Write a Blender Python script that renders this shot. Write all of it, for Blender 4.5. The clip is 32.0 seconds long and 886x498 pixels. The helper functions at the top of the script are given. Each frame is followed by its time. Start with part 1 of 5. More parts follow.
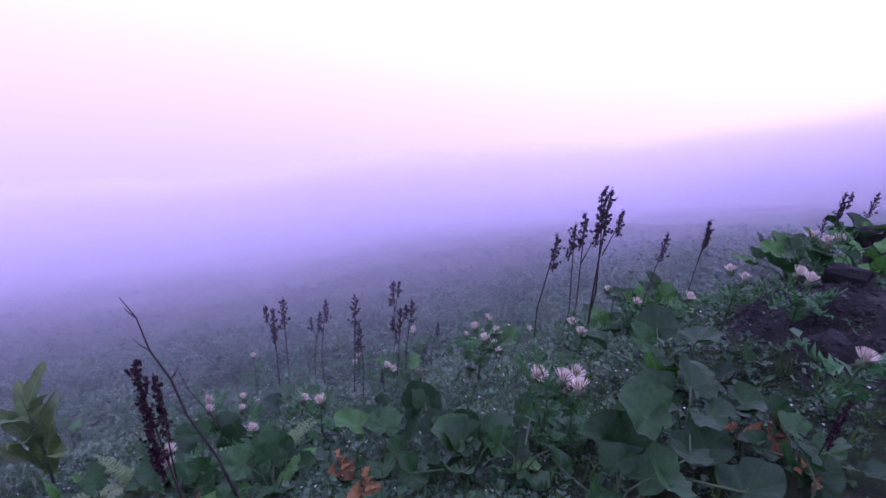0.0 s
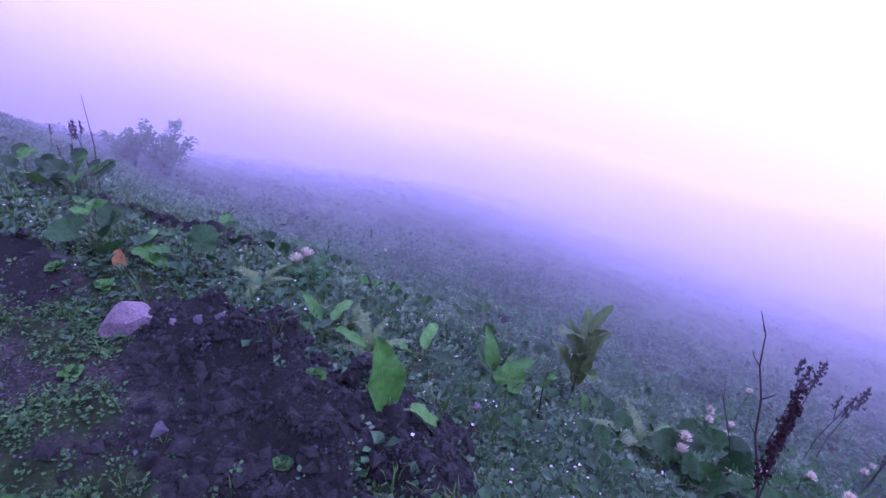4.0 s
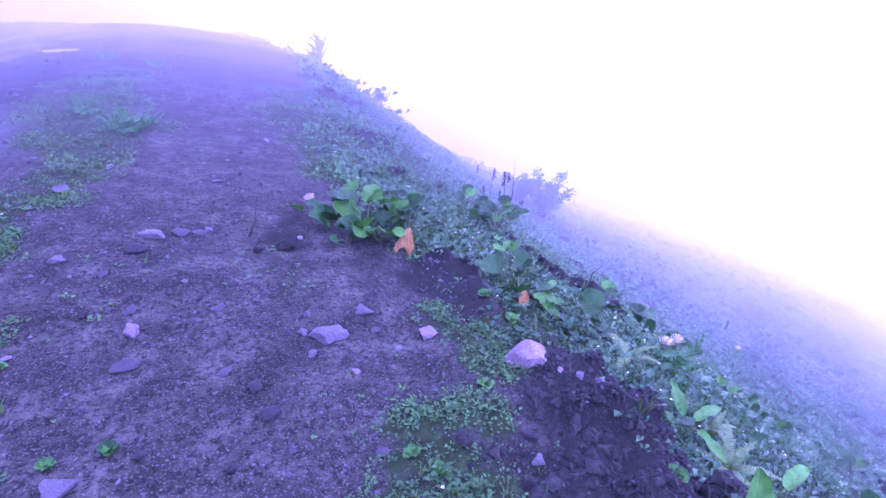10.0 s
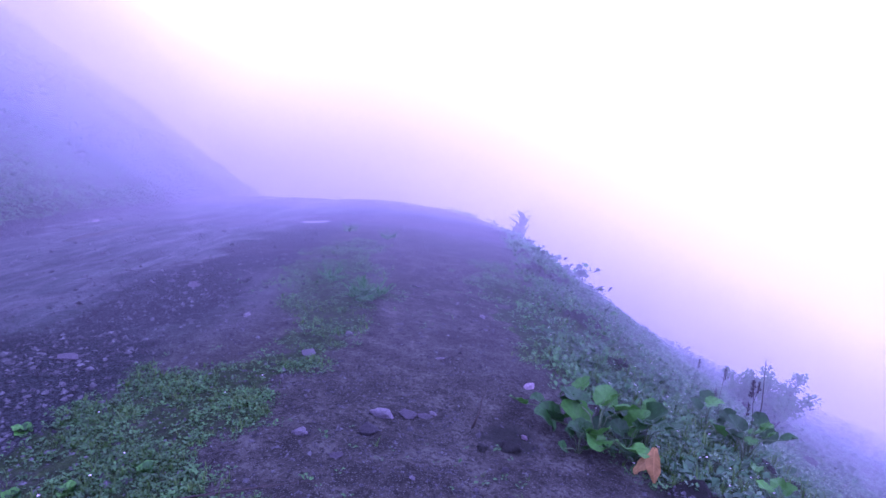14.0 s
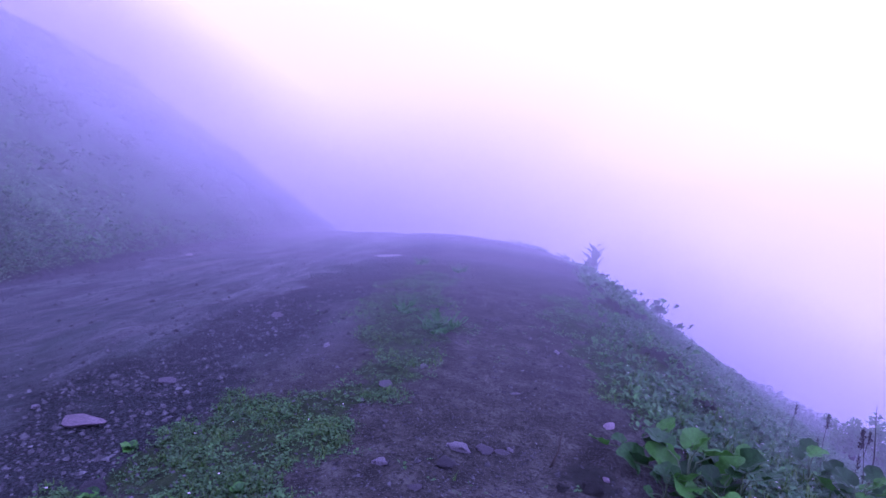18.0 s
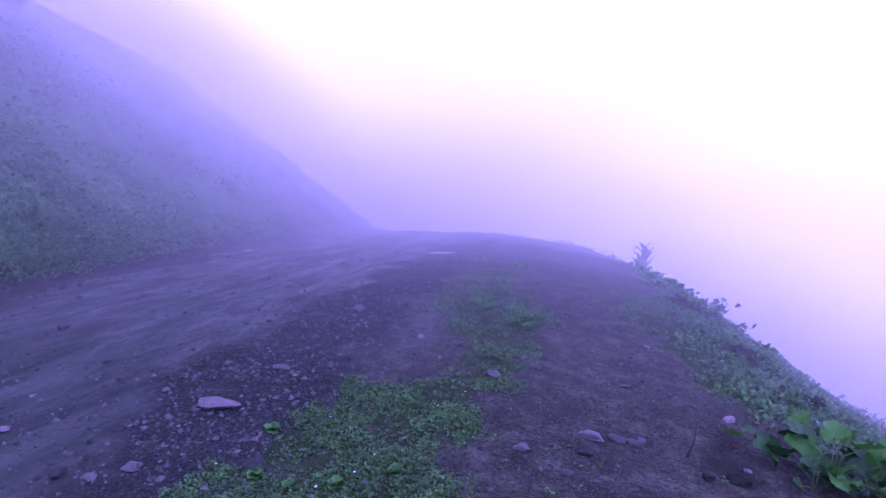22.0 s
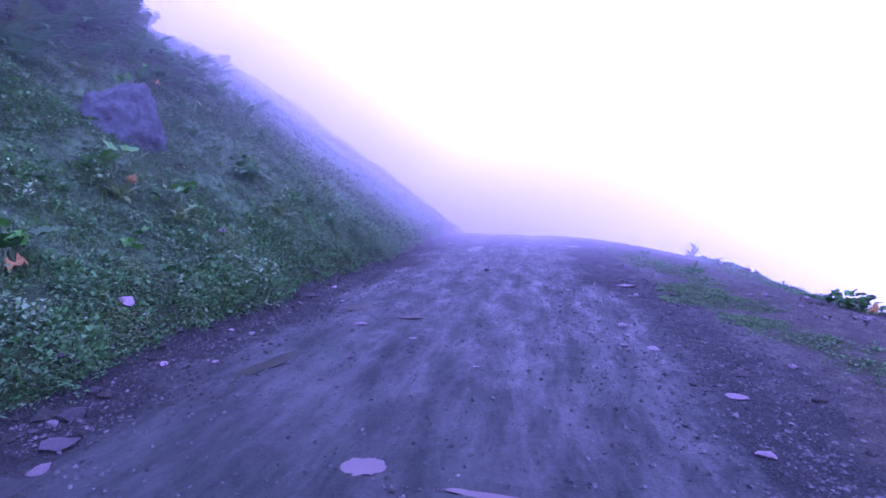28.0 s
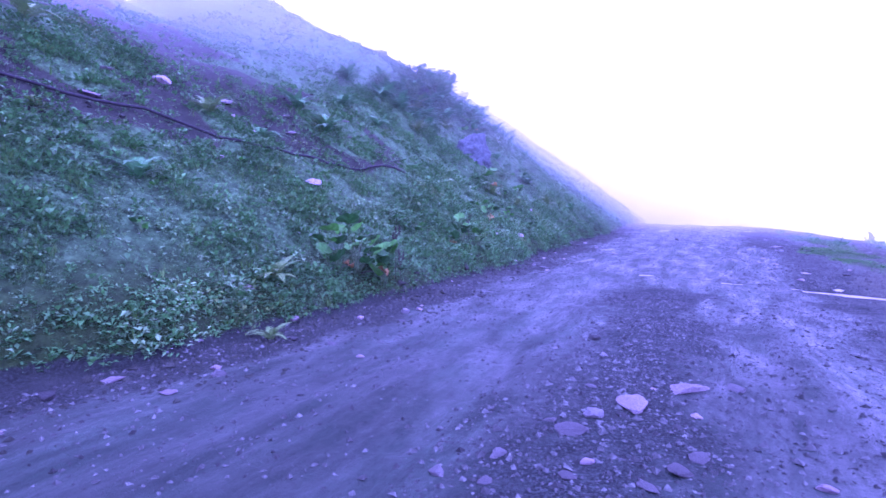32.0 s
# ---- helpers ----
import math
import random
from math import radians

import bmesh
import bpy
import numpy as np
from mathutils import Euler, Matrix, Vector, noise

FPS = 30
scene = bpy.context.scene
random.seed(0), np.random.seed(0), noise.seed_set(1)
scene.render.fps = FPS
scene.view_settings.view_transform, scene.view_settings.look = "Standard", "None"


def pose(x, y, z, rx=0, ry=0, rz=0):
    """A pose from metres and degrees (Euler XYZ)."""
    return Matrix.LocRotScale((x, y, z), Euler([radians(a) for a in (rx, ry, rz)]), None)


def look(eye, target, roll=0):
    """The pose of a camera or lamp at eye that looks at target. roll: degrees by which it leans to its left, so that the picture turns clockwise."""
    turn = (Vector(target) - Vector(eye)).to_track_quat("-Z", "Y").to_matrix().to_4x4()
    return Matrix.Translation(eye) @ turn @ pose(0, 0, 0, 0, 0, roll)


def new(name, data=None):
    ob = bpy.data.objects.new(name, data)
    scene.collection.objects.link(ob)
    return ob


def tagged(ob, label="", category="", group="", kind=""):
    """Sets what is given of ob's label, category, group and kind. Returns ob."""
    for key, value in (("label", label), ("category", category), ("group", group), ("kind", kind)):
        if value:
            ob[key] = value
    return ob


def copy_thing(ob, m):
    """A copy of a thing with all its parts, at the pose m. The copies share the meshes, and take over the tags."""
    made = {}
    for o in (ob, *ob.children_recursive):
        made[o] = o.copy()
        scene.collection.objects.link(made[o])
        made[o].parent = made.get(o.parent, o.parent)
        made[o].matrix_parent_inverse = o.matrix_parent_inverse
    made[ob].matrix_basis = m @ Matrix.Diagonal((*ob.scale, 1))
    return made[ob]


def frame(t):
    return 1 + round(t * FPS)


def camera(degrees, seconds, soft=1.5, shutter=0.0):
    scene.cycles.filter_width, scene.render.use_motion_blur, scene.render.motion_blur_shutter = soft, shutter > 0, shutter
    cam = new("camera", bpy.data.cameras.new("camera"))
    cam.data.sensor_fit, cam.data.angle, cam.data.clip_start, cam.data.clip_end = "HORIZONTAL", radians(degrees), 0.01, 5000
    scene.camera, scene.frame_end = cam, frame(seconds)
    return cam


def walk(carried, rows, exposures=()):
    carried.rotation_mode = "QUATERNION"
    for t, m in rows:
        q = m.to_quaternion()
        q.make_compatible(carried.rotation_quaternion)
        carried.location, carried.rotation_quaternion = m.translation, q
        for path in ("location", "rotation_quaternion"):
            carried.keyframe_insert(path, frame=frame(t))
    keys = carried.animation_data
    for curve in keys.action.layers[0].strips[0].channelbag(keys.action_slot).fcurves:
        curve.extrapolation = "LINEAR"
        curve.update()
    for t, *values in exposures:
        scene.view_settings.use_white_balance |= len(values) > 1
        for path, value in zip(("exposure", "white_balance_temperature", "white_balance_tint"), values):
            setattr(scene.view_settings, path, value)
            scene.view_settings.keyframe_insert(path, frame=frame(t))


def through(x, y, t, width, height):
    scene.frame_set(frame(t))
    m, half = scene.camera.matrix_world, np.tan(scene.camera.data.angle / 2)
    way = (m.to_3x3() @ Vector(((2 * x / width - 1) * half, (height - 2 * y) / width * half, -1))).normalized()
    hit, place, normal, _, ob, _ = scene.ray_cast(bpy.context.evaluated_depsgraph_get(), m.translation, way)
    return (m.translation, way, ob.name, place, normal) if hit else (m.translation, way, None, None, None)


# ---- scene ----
cam = camera(79.9, 32.0)
PATH = [
    (0, (0.098, 0.001, 1.078), (1.739, -0.764, 0.229), 4.4),
    (0.5, (0.159, 0.075, 1.04), (1.838, -0.588, 0.179), 4.6),
    (1, (0.152, 0.136, 1.055), (1.903, -0.245, 0.168), 5.3),
    (1.5, (0.103, 0.168, 1.043), (1.883, 0.032, 0.142), 5.6),
    (2, (0.051, 0.273, 1.074), (1.825, 0.329, 0.151), 6.0),
    (2.5, (-0.066, 0.394, 1.143), (1.683, 0.631, 0.202), 6.2),
    (3, (-0.047, 0.524, 1.159), (1.653, 0.941, 0.192), 6.4),
    (3.5, (-0.12, 0.638, 1.198), (1.496, 1.271, 0.204), 6.4),
    (4, (-0.146, 0.662, 1.198), (1.35, 1.522, 0.187), 6.3),
    (4.5, (-0.187, 0.653, 1.176), (1.195, 1.681, 0.16), 6.8),
    (6.5, (-0.287, 0.706, 1.33), (0.7, 2.085, 0.269), 4.1),
    (7, (-0.307, 0.711, 1.342), (0.627, 2.122, 0.276), 3.9),
    (7.5, (-0.344, 0.732, 1.338), (0.546, 2.171, 0.271), 3.9),
    (8, (-0.38, 0.74, 1.361), (0.45, 2.209, 0.288), 3.8),
    (8.5, (-0.409, 0.722, 1.39), (0.349, 2.227, 0.313), 3.6),
    (9, (-0.429, 0.734, 1.402), (0.258, 2.269, 0.319), 3.3),
    (9.5, (-0.445, 0.74, 1.397), (0.191, 2.324, 0.355), 3.1),
    (10, (-0.458, 0.75, 1.39), (0.148, 2.415, 0.462), 2.9),
    (10.5, (-0.461, 0.773, 1.378), (0.104, 2.458, 0.46), 2.8),
    (11, (-0.525, 0.832, 1.376), (-0.003, 2.53, 0.457), 2.8),
    (11.5, (-0.651, 0.889, 1.41), (-0.143, 2.592, 0.493), 2.9),
    (12, (-0.718, 0.932, 1.45), (-0.264, 2.65, 0.532), 2.8),
    (12.5, (-0.753, 0.994, 1.457), (-0.42, 2.76, 0.58), 2.6),
    (13, (-0.781, 1.017, 1.478), (-0.618, 2.868, 0.738), 2.2),
    (13.5, (-0.774, 1.074, 1.48), (-0.737, 3.002, 0.948), 2.1),
    (14, (-0.759, 1.065, 1.482), (-0.784, 3.03, 1.108), 1.7),
    (14.5, (-0.76, 1.05, 1.486), (-0.812, 3.015, 1.117), 1.7),
    (16.5, (-0.791, 1.032, 1.482), (-1.004, 3.004, 1.23), 1.0),
    (17, (-0.797, 1.028, 1.486), (-1.029, 2.999, 1.233), 0.9),
    (17.5, (-0.806, 1.02, 1.488), (-1.063, 2.987, 1.234), 0.8),
    (18, (-0.814, 1.018, 1.486), (-1.096, 2.981, 1.233), 0.7),
    (18.5, (-0.816, 1.015, 1.488), (-1.128, 2.974, 1.234), 0.7),
    (19, (-0.814, 1.015, 1.48), (-1.154, 2.969, 1.228), 0.6),
    (19.5, (-0.824, 1.012, 1.477), (-1.188, 2.963, 1.225), 0.5),
    (20, (-0.837, 1.023, 1.477), (-1.239, 2.966, 1.224), 0.4),
    (20.5, (-0.895, 1.033, 1.455), (-1.319, 2.971, 1.202), 0.4),
    (21, (-1.005, 1.022, 1.445), (-1.43, 2.96, 1.191), 0.4),
    (21.5, (-1.154, 0.977, 1.452), (-1.568, 2.918, 1.201), 0.4),
    (22, (-1.434, 0.89, 1.404), (-1.806, 2.839, 1.153), 0.6),
    (22.5, (-1.859, 0.727, 1.449), (-2.128, 2.693, 1.201), 0.9),
    (23, (-2.187, 0.412, 1.542), (-2.38, 2.387, 1.297), 1.0),
    (23.5, (-2.618, 0.06, 1.586), (-2.747, 2.041, 1.343), 1.2),
    (24, (-3.011, -0.288, 1.58), (-3.111, 1.695, 1.337), 1.3),
    (24.5, (-3.443, -0.838, 1.506), (-3.492, 1.147, 1.268), 1.3),
    (26.5, (-4.791, -3.561, 1.466), (-4.705, -1.575, 1.246), 1.8),
    (27, (-4.961, -4.259, 1.456), (-5.044, -2.272, 1.238), 1.5),
    (27.5, (-5.172, -4.938, 1.498), (-5.435, -2.966, 1.29), 1.7),
    (28, (-5.151, -5.478, 1.512), (-5.449, -3.511, 1.301), 1.4),
    (28.5, (-5.23, -6.316, 1.561), (-5.532, -4.351, 1.339), 1.3),
    (29, (-5.206, -7.109, 1.515), (-5.547, -5.151, 1.296), 1.2),
    (29.5, (-5.271, -7.989, 1.556), (-5.675, -6.043, 1.331), 1.1),
    (30, (-5.217, -8.885, 1.549), (-5.702, -6.958, 1.322), 0.9),
    (30.5, (-5.123, -9.792, 1.482), (-5.723, -7.897, 1.254), 0.6),
    (31, (-5.052, -10.727, 1.465), (-5.87, -8.915, 1.241), 0.4),
    (31.5, (-5.048, -11.427, 1.415), (-5.914, -9.639, 1.183), 0.5),
    (32, (-5.152, -12.397, 1.415), (-6.03, -10.613, 1.195), 0.5),
]
EXPOSURES = [
    (0, -1.36, 5060, 95), (3, -1.18, 4940, 99), (4.5, -0.76, 4780, 104), (6.5, -0.10, 4720, 105), (9, 0.21, 4600, 112), (12.5, 0.04, 4600, 108), (13.5, -0.32, 4610, 106),
    (14.2, -0.80, 4700, 106), (16.5, -1.12, 4730, 106), (20, -1.08, 4735, 105), (24, -0.95, 4735, 104), (26.5, -0.92, 4690, 103), (28, -0.55, 4560, 103), (30, -0.22, 4450, 103), (31, 0.05, 4460, 104), (32, 0.2, 4450, 106)]
walk(cam, [(t, look(eye, target, roll)) for t, eye, target, roll in PATH], EXPOSURES)

# ---- sky and light: bright mist all round, a veiled sun over the valley ----
SUN_AZ, SUN_EL = radians(125), radians(28)
world = bpy.data.worlds.new("misty_sky")
scene.world = world
world.use_nodes = True
wn, wl = world.node_tree.nodes, world.node_tree.links
sky = wn.new("ShaderNodeTexSky")
sky.sky_type, sky.sun_disc = "NISHITA", False
sky.sun_elevation, sky.sun_rotation = SUN_EL, SUN_AZ
sky_dim = wn.new("ShaderNodeVectorMath")
sky_dim.operation = "SCALE"
sky_dim.inputs["Scale"].default_value = 0.05
wl.new(sky.outputs["Color"], sky_dim.inputs[0])
# white cloud above, greying into the shaded mist of the valley below the horizon
facing = wn.new("ShaderNodeSeparateXYZ")
wl.new(wn.new("ShaderNodeTexCoord").outputs["Generated"], facing.inputs["Vector"])
level = wn.new("ShaderNodeMapRange")
level.inputs["From Min"].default_value, level.inputs["From Max"].default_value = -0.5, 0.6
wl.new(facing.outputs["Z"], level.inputs["Value"])
cloud = wn.new("ShaderNodeValToRGB")
for el, (at, c) in zip((cloud.color_ramp.elements[0], cloud.color_ramp.elements[1], cloud.color_ramp.elements.new(0.3), cloud.color_ramp.elements.new(0.6)),
                       ((0.0, 0.27), (1.0, 1.0), (0.27, 0.47), (0.62, 0.70))):
    el.position, el.color = at, (c, c, c, 1)
wl.new(level.outputs["Result"], cloud.inputs["Fac"])
towards = wn.new("ShaderNodeVectorMath")
towards.operation = "DOT_PRODUCT"
towards.inputs[1].default_value = (math.sin(SUN_AZ) * math.cos(SUN_EL), math.cos(SUN_AZ) * math.cos(SUN_EL), math.sin(SUN_EL))
wl.new(facing.inputs["Vector"].links[0].from_socket, towards.inputs[0])
glow = wn.new("ShaderNodeMapRange")
glow.inputs["From Min"].default_value, glow.inputs["To Min"].default_value, glow.inputs["To Max"].default_value = -1.0, 2.3, 5.2
wl.new(towards.outputs["Value"], glow.inputs["Value"])
bright = wn.new("ShaderNodeVectorMath")
bright.operation = "SCALE"
wl.new(cloud.outputs["Color"], bright.inputs[0])
wl.new(glow.outputs["Result"], bright.inputs["Scale"])
veil = wn.new("ShaderNodeVectorMath")
veil.operation = "ADD"
wl.new(bright.outputs["Vector"], veil.inputs[1])
wl.new(sky_dim.outputs["Vector"], veil.inputs[0])
wl.new(veil.outputs["Vector"], wn["Background"].inputs["Color"])
wn["Background"].inputs["Strength"].default_value = 1.0

sun = new("sun", bpy.data.lights.new("sun", "SUN"))
sun.data.energy, sun.data.angle, sun.data.color = 0.8, radians(25), (1.0, 0.96, 0.93)
sun.matrix_world = look((math.sin(SUN_AZ) * 40, math.cos(SUN_AZ) * 40, math.tan(SUN_EL) * 40), (0, 0, 0))


# ---- materials ----
class Nodes:
    """A short way to write node trees."""

    def __init__(self, name):
        self.mat = bpy.data.materials.new(name)
        self.mat.use_nodes = True
        self.tree = self.mat.node_tree
        self.bsdf = self.tree.nodes["Principled BSDF"]
        self.out = self.tree.nodes["Material Output"]

    def add(self, kind, **inputs):
        n = self.tree.nodes.new("ShaderNode" + kind)
        for key, value in inputs.items():
            self.put(n.inputs[key.replace("_", " ")], value)
        return n

    def put(self, socket, value):
        if isinstance(value, bpy.types.NodeSocket):
            self.tree.links.new(value, socket)
        elif isinstance(value, tuple) and len(value) == 3 and socket.type == "RGBA":
            socket.default_value = (*value, 1)
        else:
            socket.default_value = value

    def coord(self):
        return self.add("TexCoord").outputs["Object"]

    def noise(self, scale, detail=4.0, rough=0.6, where=None):
        n = self.add("TexNoise", Scale=scale, Detail=detail, Roughness=rough)
        self.put(n.inputs["Vector"], where or self.coord())
        return n.outputs["Fac"]

    def ramp(self, fac, *stops):
        n = self.add("ValToRGB", Fac=fac)
        e = n.color_ramp.elements
        while len(e) < len(stops):
            e.new(0.5)
        for el, (at, c) in zip(e, stops):
            el.position, el.color = at, (*c, 1) if isinstance(c, tuple) else (c, c, c, 1)
        return n.outputs["Color"]

    def mix(self, fac, a, b, how="MIX"):
        n = self.tree.nodes.new("ShaderNodeMix")
        n.data_type, n.blend_type = "RGBA", how
        self.put(n.inputs[0], fac), self.put(n.inputs[6], a), self.put(n.inputs[7], b)
        return n.outputs[2]

    def math(self, how, a, b=0.0):
        n = self.tree.nodes.new("ShaderNodeMath")
        n.operation = how
        self.put(n.inputs[0], a), self.put(n.inputs[1], b)
        return n.outputs[0]

    def bump(self, fac, strength, distance=0.02):
        n = self.add("Bump", Height=fac, Strength=strength, Distance=distance)
        self.put(self.bsdf.inputs["Normal"], n.outputs["Normal"])

    def attr(self, name):
        n = self.add("Attribute")
        n.attribute_name = name
        return n.outputs["Fac"]

    def done(self, color, rough=0.8, spec=0.4):
        self.put(self.bsdf.inputs["Base Color"], color)
        self.put(self.bsdf.inputs["Roughness"], rough)
        self.put(self.bsdf.inputs["Specular IOR Level"], spec)
        return self.mat


def leaf_material(name, dark, light, rough=0.5, veins=0.0, through=0.14):
    n = Nodes(name)
    tone = n.add("ObjectInfo").outputs["Random"] if veins else n.add("NewGeometry").outputs["Random Per Island"]
    if not veins:
        drift = n.math("ADD", n.ramp(n.noise(2.6, 3, 0.6), (0.36, 0.0), (0.64, 1.0)), n.ramp(n.noise(0.7, 2), (0.4, 0.0), (0.6, 1.0)))
        tone = n.math("ADD", n.math("MULTIPLY", tone, 0.5), n.math("MULTIPLY", drift, 0.3))
    c = n.mix(tone, dark, light)
    c = n.mix(n.math("MULTIPLY", n.ramp(n.noise(20, 5, 0.65), (0.38, 0.0), (0.62, 1.0)), 0.6), c, tuple(v * 0.5 for v in dark))
    if veins:
        xyz = n.add("SeparateXYZ", Vector=n.coord())
        side = n.math("ABSOLUTE", xyz.outputs["X"])
        rib = n.math("LESS_THAN", side, 0.003)
        run = n.math("SUBTRACT", xyz.outputs["Y"], n.math("MULTIPLY", side, 0.7))
        comb = n.math("LESS_THAN", n.math("FRACT", n.math("MULTIPLY", run, 24)), 0.10)
        line = n.math("MULTIPLY", n.math("MAXIMUM", rib, n.math("MULTIPLY", comb, 0.7)), veins)
        c = n.mix(line, c, tuple(min(1, v * 2.2 + 0.02) for v in light))
        n.bump(n.math("ADD", n.math("MULTIPLY", line, -0.6), n.noise(28, 3)), 0.5, 0.008)
    n.done(c, rough, 0.18)
    glow = n.add("BsdfTranslucent", Color=n.mix(0.5, c, light))
    both = n.add("MixShader", Fac=through)
    n.tree.links.new(n.bsdf.outputs[0], both.inputs[1])
    n.tree.links.new(glow.outputs[0], both.inputs[2])
    n.tree.links.new(both.outputs[0], n.out.inputs["Surface"])
    return n.mat


def plain_material(name, dark, light, scale, rough=0.85, bump=0.4, by_piece=False, distance=0.01):
    n = Nodes(name)
    f = n.noise(scale, 6, 0.65)
    c = n.ramp(f, (0.32, dark), (0.7, light))
    if by_piece:
        c = n.mix(n.math("MULTIPLY", n.add("NewGeometry").outputs["Random Per Island"], 0.92), c, tuple(v * 0.5 for v in dark))
    else:
        c = n.mix(n.math("MULTIPLY", n.add("ObjectInfo").outputs["Random"], 0.4), c, tuple(v * 0.6 for v in dark))
    n.bump(n.noise(scale * 3, 6, 0.7), bump, distance)
    return n.done(c, rough, 0.15)


def ground_material():
    n = Nodes("earth")
    big, mid, fine, grit = n.noise(0.7, 3), n.noise(5, 6, 0.65), n.noise(34, 6, 0.72), n.noise(120, 3, 0.6)
    along = n.add("Mapping", Vector=n.coord(), Scale=(1.7, 0.42, 1.0)).outputs["Vector"]
    soil = n.ramp(mid, (0.3, (0.0116, 0.0122, 0.0088)), (0.52, (0.0362, 0.0396, 0.0285)), (0.75, (0.0890, 0.1010, 0.0735)))
    soil = n.mix(n.ramp(fine, (0.46, 0.0), (0.60, 0.9)), soil, (0.0091, 0.0103, 0.0075))
    soil = n.mix(n.ramp(grit, (0.56, 0.0), (0.66, 0.7)), soil, (0.1078, 0.1272, 0.0977))
    mud = n.ramp(n.noise(1.5, 7, 0.62, along), (0.32, (0.0100, 0.0182, 0.0134)), (0.52, (0.0158, 0.0294, 0.0212)), (0.72, (0.0262, 0.0487, 0.0346)))
    mud = n.mix(n.ramp(fine, (0.46, 0.0), (0.68, 0.75)), mud, (0.0081, 0.0142, 0.0102))
    mud = n.mix(n.math("MULTIPLY", n.ramp(n.noise(3.2, 7, 0.7), (0.42, 0.0), (0.62, 1.0)), 0.3), mud, (0.0095, 0.0151, 0.0116))
    tread = n.add("Mapping", Vector=n.coord(), Scale=(6.0, 0.7, 1.0)).outputs["Vector"]
    mud = n.mix(n.math("MULTIPLY", n.ramp(n.noise(2.6, 8, 0.74, tread), (0.42, 0.0), (0.64, 1.0)), 0.22), mud, (0.0116, 0.0141, 0.0130))
    mud = n.mix(n.ramp(grit, (0.60, 0.0), (0.74, 0.5)), mud, (0.0467, 0.0868, 0.0601))
    turf = n.ramp(n.noise(13, 6, 0.7), (0.3, (0.0070, 0.0130, 0.0050)), (0.55, (0.0150, 0.0350, 0.0085)), (0.75, (0.0360, 0.0720, 0.0180)))
    # slope turf colour, lightened in place of sky sheen on dewy grass
    meadow = n.ramp(n.noise(9, 7, 0.75), (0.34, (0.0085, 0.0180, 0.0080)), (0.52, (0.0320, 0.0790, 0.0300)), (0.70, (0.0850, 0.1850, 0.0760)))
    turf = n.mix(n.attr("meadow"), turf, meadow)
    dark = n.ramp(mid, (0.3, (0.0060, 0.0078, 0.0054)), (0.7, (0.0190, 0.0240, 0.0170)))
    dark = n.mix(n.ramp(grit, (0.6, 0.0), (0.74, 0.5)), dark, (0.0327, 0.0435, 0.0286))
    shingle = n.ramp(n.noise(60, 5, 0.75), (0.36, (0.0048, 0.0060, 0.0054)), (0.5, (0.0135, 0.0180, 0.0158)), (0.66, (0.042, 0.056, 0.049)))
    loose = n.ramp(n.math("ADD", n.attr("stony"), n.math("MULTIPLY", n.math("SUBTRACT", n.noise(7, 5, 0.7), 0.5), 0.7)), (0.3, 0.0), (0.55, 1.0))
    c = n.mix(n.attr("road"), soil, mud)
    c = n.mix(loose, c, shingle)
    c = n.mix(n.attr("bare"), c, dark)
    ragged = n.math("ADD", n.attr("grass"), n.math("MULTIPLY", n.math("SUBTRACT", n.noise(6, 5, 0.7), 0.5), 0.9))
    c = n.mix(n.ramp(ragged, (0.4, 0.0), (0.6, 1.0)), c, turf)
    c = n.mix(n.math("MULTIPLY", n.ramp(big, (0.45, 0.0), (0.7, 1.0)), 0.2), c, (0.0180, 0.0230, 0.0163))
    smooth = n.math("MULTIPLY", n.attr("road"), n.math("SUBTRACT", 1.0, loose))
    wet = n.math("MULTIPLY", smooth, n.ramp(n.noise(2.0, 9, 0.74, along), (0.38, 0.2), (0.62, 0.85)))
    rough = n.math("SUBTRACT", 0.92, n.math("MULTIPLY", wet, 0.5))
    relief = n.math("ADD", n.math("ADD", fine, n.math("MULTIPLY", mid, 0.7)), n.math("MULTIPLY", grit, 0.35))
    n.bump(n.math("MULTIPLY", relief, n.math("SUBTRACT", 1.0, n.math("MULTIPLY", wet, 0.55))), 0.95, 0.035)
    return n.done(c, rough, n.math("ADD", 0.08, n.math("MULTIPLY", wet, 0.3)))


def water_material():
    n = Nodes("puddle_water")
    n.bump(n.noise(7, 2), 0.03, 0.01)
    return n.done(n.ramp(n.noise(3, 3), (0.35, (0.05, 0.045, 0.043)), (0.65, (0.06, 0.055, 0.05))), 0.3, 0.16)


def mud_water_material():
    n = Nodes("muddy_water")
    n.bump(n.noise(9, 3), 0.06, 0.01)
    return n.done(n.ramp(n.noise(4, 4), (0.35, (0.009, 0.013, 0.007)), (0.65, (0.018, 0.026, 0.013))), 0.35, 0.05)


def mist_material(density):
    m = bpy.data.materials.new("mist")
    m.use_nodes = True
    t = m.node_tree
    t.nodes.remove(t.nodes["Principled BSDF"])
    drops = t.nodes.new("ShaderNodeVolumeScatter")
    drops.inputs["Color"].default_value = MIST_COLOR
    drops.inputs["Density"].default_value = density
    drops.inputs["Anisotropy"].default_value = 0.2
    t.links.new(drops.outputs[0], t.nodes["Material Output"].inputs["Volume"])
    return m


